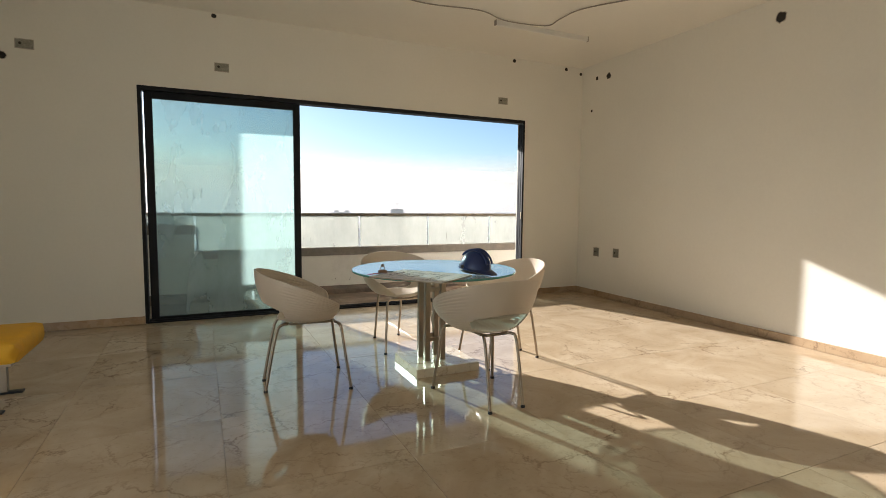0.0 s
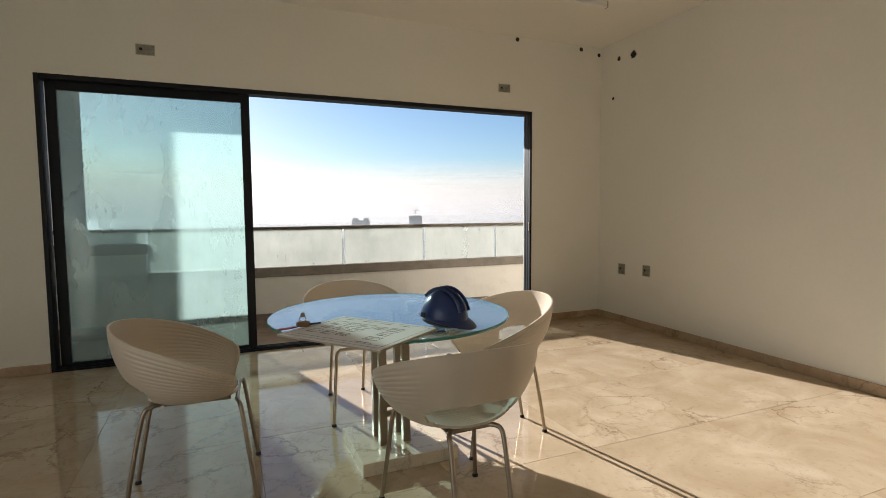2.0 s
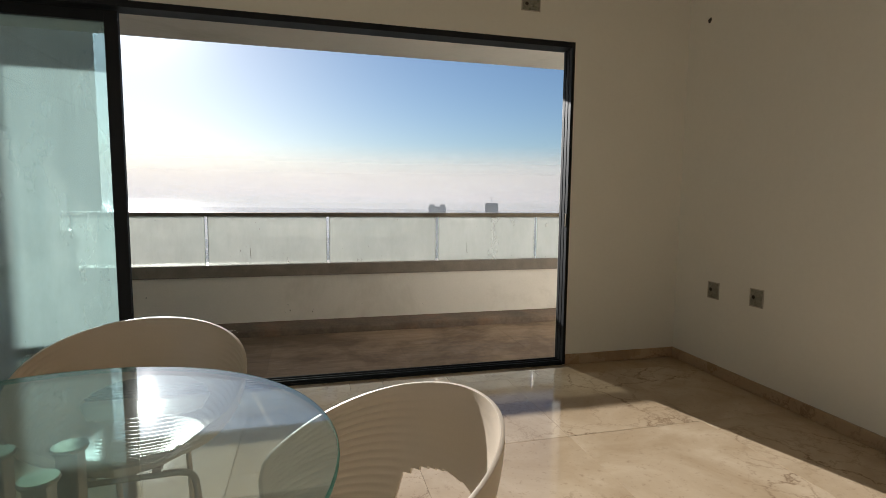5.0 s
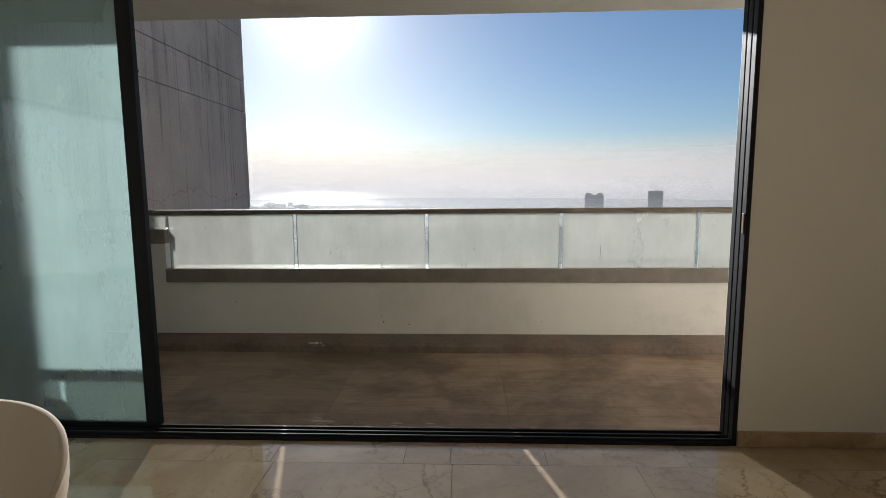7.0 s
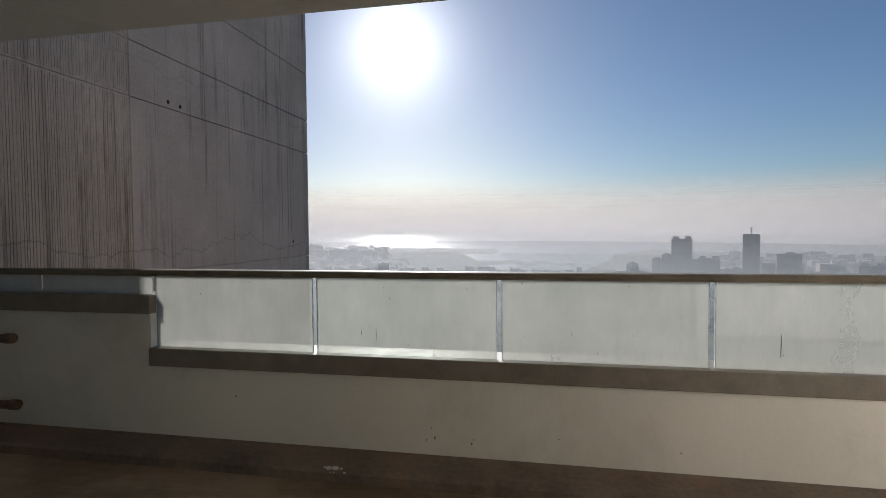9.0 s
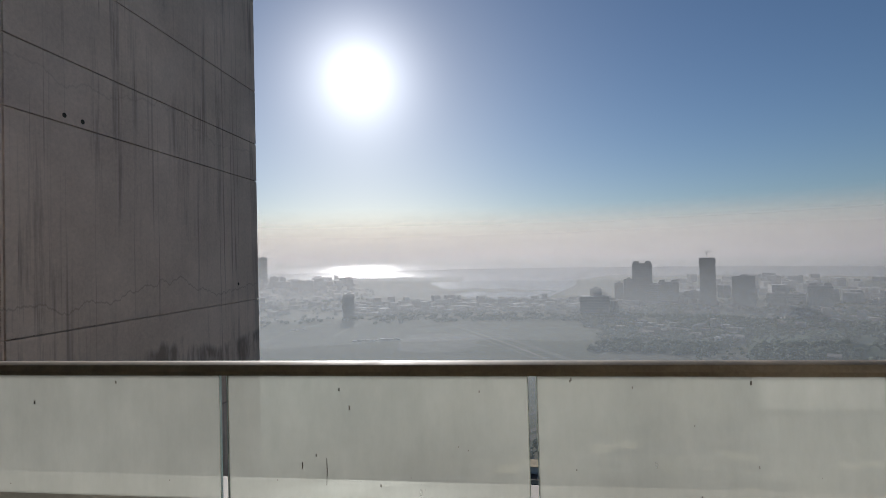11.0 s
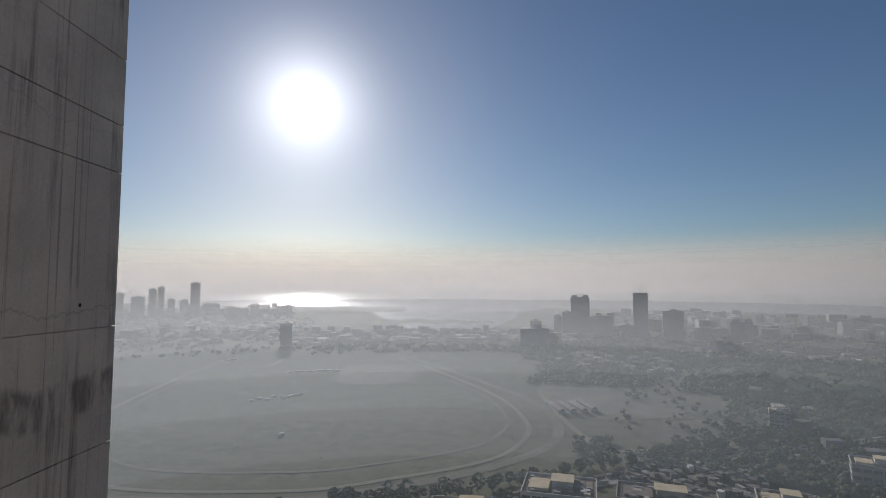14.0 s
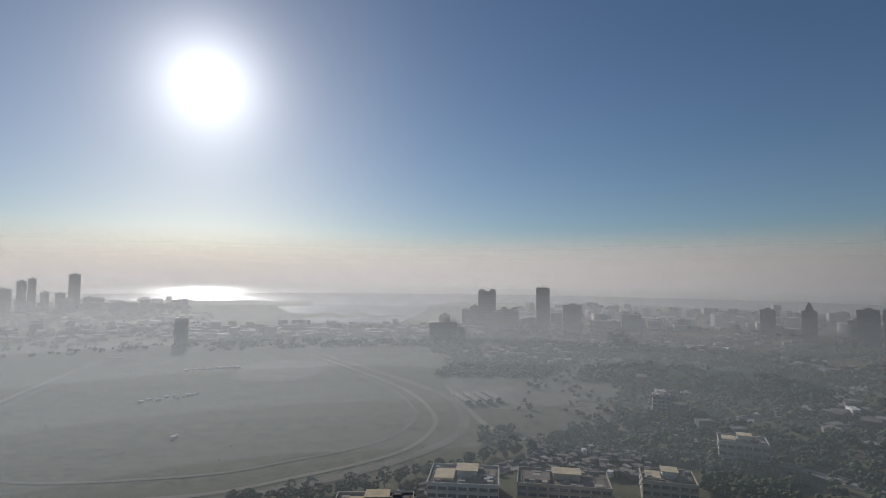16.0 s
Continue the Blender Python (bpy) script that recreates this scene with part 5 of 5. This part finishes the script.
# ---- nearer buildings below the balcony ----
def low_block(az, d, wd, dp, h, turn, facade, label, floors, bays, hut=M_PALE):
    t = thing("office_building", label, "building", Matrix.Translation(far(az, d)) @ Matrix.Rotation(radians(turn), 4, "Z"), "buildings below the balcony")
    part("walls", bx(-wd / 2, wd / 2, -dp / 2, dp / 2, 0, h), facade, t)
    part("roof", bx(-wd / 2 + 0.4, wd / 2 - 0.4, -dp / 2 + 0.4, dp / 2 - 0.4, h - 0.05, h + 0.15), M_ROOF, t, "stained roof slab")
    pa = bmesh.new()
    for a in ((-wd / 2 - 0.1, wd / 2 + 0.1, -dp / 2 - 0.1, -dp / 2 + 0.3), (-wd / 2 - 0.1, wd / 2 + 0.1, dp / 2 - 0.3, dp / 2 + 0.1), (-wd / 2 - 0.1, -wd / 2 + 0.3, -dp / 2, dp / 2), (wd / 2 - 0.3, wd / 2 + 0.1, -dp / 2, dp / 2)):
        box(pa, a[0], a[1], a[2], a[3], h - 0.2, h + 1.1)
    part("parapet", pa, facade, t)
    fh = h / floors
    for f2 in range(floors):
        z = f2 * fh + 1.1
        for i in range(bays):
            x = -wd / 2 + wd * (i + 0.5) / bays
            wn2 = part("window", bx(x - wd / bays * 0.4, x + wd / bays * 0.4, -dp / 2 - 0.06, -dp / 2 + 0.05, z, z + fh * 0.45), M_PANE, t, "dark window band")
            part("sill", bx(x - wd / bays * 0.42, x + wd / bays * 0.42, -dp / 2 - 0.5, -dp / 2, z - 0.25, z), facade, wn2)
        for i in range(max(2, bays // 2)):
            y = -dp / 2 + dp * (i + 0.5) / max(2, bays // 2)
            for sx in (-1, 1):
                part("window", bx(sx * wd / 2 - 0.06, sx * wd / 2 + 0.06, y - dp / bays * 0.6, y + dp / bays * 0.6, z, z + fh * 0.45), M_PANE, t, "dark window band")
    ra = random.Random(int(az * 10) + 3)
    part("stair_house", bx(-wd * 0.1, wd * 0.18, -dp * 0.1, dp * 0.28, h, h + 3.2), hut, t, "pale stair house on the roof")
    part("stair_house_roof", bx(-wd * 0.12, wd * 0.2, -dp * 0.12, dp * 0.3, h + 3.2, h + 3.5), M_SUNNY, t, "roof top coloured tan as if sunlit")
    part("terrace", bx(-wd * 0.42, -wd * 0.14, -dp * 0.3, dp * 0.2, h + 0.1, h + 1.4), M_SUNNY if hut is M_PALE else M_ROOF, t, "raised stained terrace")
    rl = bmesh.new()
    for i in range(9):
        x = -wd * 0.45 + wd * 0.9 * i / 8
        box(rl, x - 0.12, x + 0.12, -dp * 0.46, dp * 0.46, h + 0.1, h + 0.45)
    part("roof_beams", rl, M_ROOF, t)
    for i in range(20):
        x, y = ra.uniform(-0.42, 0.42) * wd, ra.uniform(-0.42, 0.42) * dp
        part("roof_unit", bx(x - ra.uniform(0.6, 2), x + ra.uniform(0.6, 2.5), y - ra.uniform(0.5, 1.5), y + ra.uniform(0.5, 1.5), h + 0.1, h + ra.uniform(0.8, 1.8)), ra.choice((M_TIN, M_ROOF, M_TAN2, M_TOWERDK)), t)
    return t


low_block(12.2, 262, 34, 26, 10, -16, M_PALE, "pale three-storey office building with a cluttered roof", 3, 7)
low_block(22.6, 268, 44, 22, 9, -20, M_TAN2, "brown three-storey building with a stained long roof", 3, 9, M_TAN2)
low_block(32.8, 285, 25, 20, 10, -26, M_TAN2, "tan building with a sunlit stair house on the roof", 3, 6, M_PALE)
low_block(39.4, 362, 26, 18, 12, -34, M_TOWER, "grey-green flat-roofed building among the trees", 3, 6)
low_block(2.5, 232, 34, 20, 10, -8, M_TAN2, "low building with pale ridged roofs", 3, 6)
low_block(24.0, 222, 22, 16, 13, -22, M_PALE, "pale building with a terrace roof", 4, 5)
low_block(32.4, 455, 13, 11, 14, -30, M_PALE, "small pale building with a broken outline", 5, 4)
for x, y in ((97, 447), (106.5, 448), (116, 449), (125, 454)):
    s = thing("stable_shed", "long stable shed with a pale tin roof", "shed", Matrix.Translation((x, y, GZ)) @ Matrix.Rotation(radians(-83), 4, "Z"), "stable sheds beside the track")
    part("walls", bx(-17, 17, -2.7, 2.7, 0, 3), M_TOWER, s)
    rf = bmesh.new()
    a = [rf.verts.new(p) for p in ((-18, -3.2, 2.9), (-18, 0, 4.4), (-18, 3.2, 2.9), (18, -3.2, 2.9), (18, 0, 4.4), (18, 3.2, 2.9))]
    rf.faces.new((a[0], a[3], a[4], a[1])), rf.faces.new((a[1], a[4], a[5], a[2])), rf.faces.new((a[0], a[1], a[2])), rf.faces.new((a[3], a[5], a[4]))
    part("roof", rf, M_ROOF, s)

FAR_SLOPE, FAR_LEAN, FAR_TURN = 0.0175, -0.0051, radians(0.75)     # the land rises a little away from the house


def settled(p):
    q = Matrix.Rotation(FAR_TURN, 3, "Z") @ (Vector(p) - EYE)
    return q + EYE + Vector((0, 0, FAR_SLOPE * q.y + FAR_LEAN * q.x))


def settle(first):
    for o in scene.objects[first:]:
        if o.parent is None and o.type == "MESH":
            for v in o.data.vertices:
                v.co = settled(v.co)
        elif o.parent is None and o.type == "EMPTY":
            o.location = settled(o.location)
            o.rotation_euler.z += FAR_TURN


# ---- haze stand-in: thin upright sheets that scatter the sun's and the sky's light ----
def veil(r, amount, top, full, tone):
    m, nt, b, out = nodes_of("haze_veil")
    nt.nodes.remove(b)
    pos = position(nt)
    sep = nt.nodes.new("ShaderNodeSeparateXYZ")
    nt.links.new(pos, sep.inputs[0])
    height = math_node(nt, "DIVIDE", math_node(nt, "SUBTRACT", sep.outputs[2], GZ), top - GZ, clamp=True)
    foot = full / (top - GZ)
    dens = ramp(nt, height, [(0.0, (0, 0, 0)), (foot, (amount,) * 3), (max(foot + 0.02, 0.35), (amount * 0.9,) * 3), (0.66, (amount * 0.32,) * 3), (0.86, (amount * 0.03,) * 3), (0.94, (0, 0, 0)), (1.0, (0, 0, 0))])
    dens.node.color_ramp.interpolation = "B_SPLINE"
    # Denser on the sun's side, in place of the haze's forward glow.
    sun_side = math_node(nt, "ADD", math_node(nt, "MULTIPLY", math_node(nt, "DIVIDE", sep.outputs[0], r), -0.28), 1.12, clamp=False)
    dens = math_node(nt, "MULTIPLY", dens, sun_side if r < 1600 else 1.0)
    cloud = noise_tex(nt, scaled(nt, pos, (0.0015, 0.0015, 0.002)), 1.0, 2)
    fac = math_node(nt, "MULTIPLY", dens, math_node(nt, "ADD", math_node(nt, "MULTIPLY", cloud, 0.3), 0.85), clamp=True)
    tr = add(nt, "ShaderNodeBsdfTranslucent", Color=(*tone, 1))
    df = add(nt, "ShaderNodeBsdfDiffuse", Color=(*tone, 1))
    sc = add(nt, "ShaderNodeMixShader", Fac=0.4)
    nt.links.new(tr.outputs[0], sc.inputs[1])
    nt.links.new(df.outputs[0], sc.inputs[2])
    cl = add(nt, "ShaderNodeBsdfTransparent")
    mx = nt.nodes.new("ShaderNodeMixShader")
    nt.links.new(fac, mx.inputs[0])
    nt.links.new(cl.outputs[0], mx.inputs[1])
    nt.links.new(sc.outputs[0], mx.inputs[2])
    nt.links.new(mx.outputs[0], out.inputs[0])
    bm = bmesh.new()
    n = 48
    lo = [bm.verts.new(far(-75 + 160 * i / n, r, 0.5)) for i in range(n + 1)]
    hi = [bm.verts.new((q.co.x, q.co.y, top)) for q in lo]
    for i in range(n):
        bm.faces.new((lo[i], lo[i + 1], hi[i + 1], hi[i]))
    structure(smooth(part("backdrop_haze", bm, m)), "pale translucent sheets standing in for haze over the land", "haze")


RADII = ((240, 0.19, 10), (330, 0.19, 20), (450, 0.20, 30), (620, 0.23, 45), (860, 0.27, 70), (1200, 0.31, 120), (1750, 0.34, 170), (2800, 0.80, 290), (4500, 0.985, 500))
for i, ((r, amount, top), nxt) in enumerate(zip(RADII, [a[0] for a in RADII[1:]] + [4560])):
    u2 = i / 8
    # Sheet colour runs bluish near to warm far, painting the aerial haze.
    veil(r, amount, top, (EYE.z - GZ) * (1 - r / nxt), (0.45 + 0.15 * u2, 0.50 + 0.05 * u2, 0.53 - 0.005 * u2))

settle(FIRST_FAR)

# ---- the sun's glare, painted as a glowing see-through disc ----
m, nt, b, out = nodes_of("sun_glare_disc")
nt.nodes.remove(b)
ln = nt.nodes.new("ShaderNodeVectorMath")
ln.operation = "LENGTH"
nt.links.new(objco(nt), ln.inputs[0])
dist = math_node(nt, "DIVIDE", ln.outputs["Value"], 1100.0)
# Emission fading outwards draws a glare far wider than the sun itself.
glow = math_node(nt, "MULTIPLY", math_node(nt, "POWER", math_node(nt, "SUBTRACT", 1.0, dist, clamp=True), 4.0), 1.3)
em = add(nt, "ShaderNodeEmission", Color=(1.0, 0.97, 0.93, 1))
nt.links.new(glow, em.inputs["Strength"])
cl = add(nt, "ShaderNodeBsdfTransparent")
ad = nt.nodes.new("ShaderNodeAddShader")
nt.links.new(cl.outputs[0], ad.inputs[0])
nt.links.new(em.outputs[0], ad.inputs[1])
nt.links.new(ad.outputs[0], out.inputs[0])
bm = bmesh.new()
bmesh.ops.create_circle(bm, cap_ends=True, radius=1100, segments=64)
so = structure(part("backdrop_sun", bm, m), "low white sun with its glare painted as a glowing disc", "sun")
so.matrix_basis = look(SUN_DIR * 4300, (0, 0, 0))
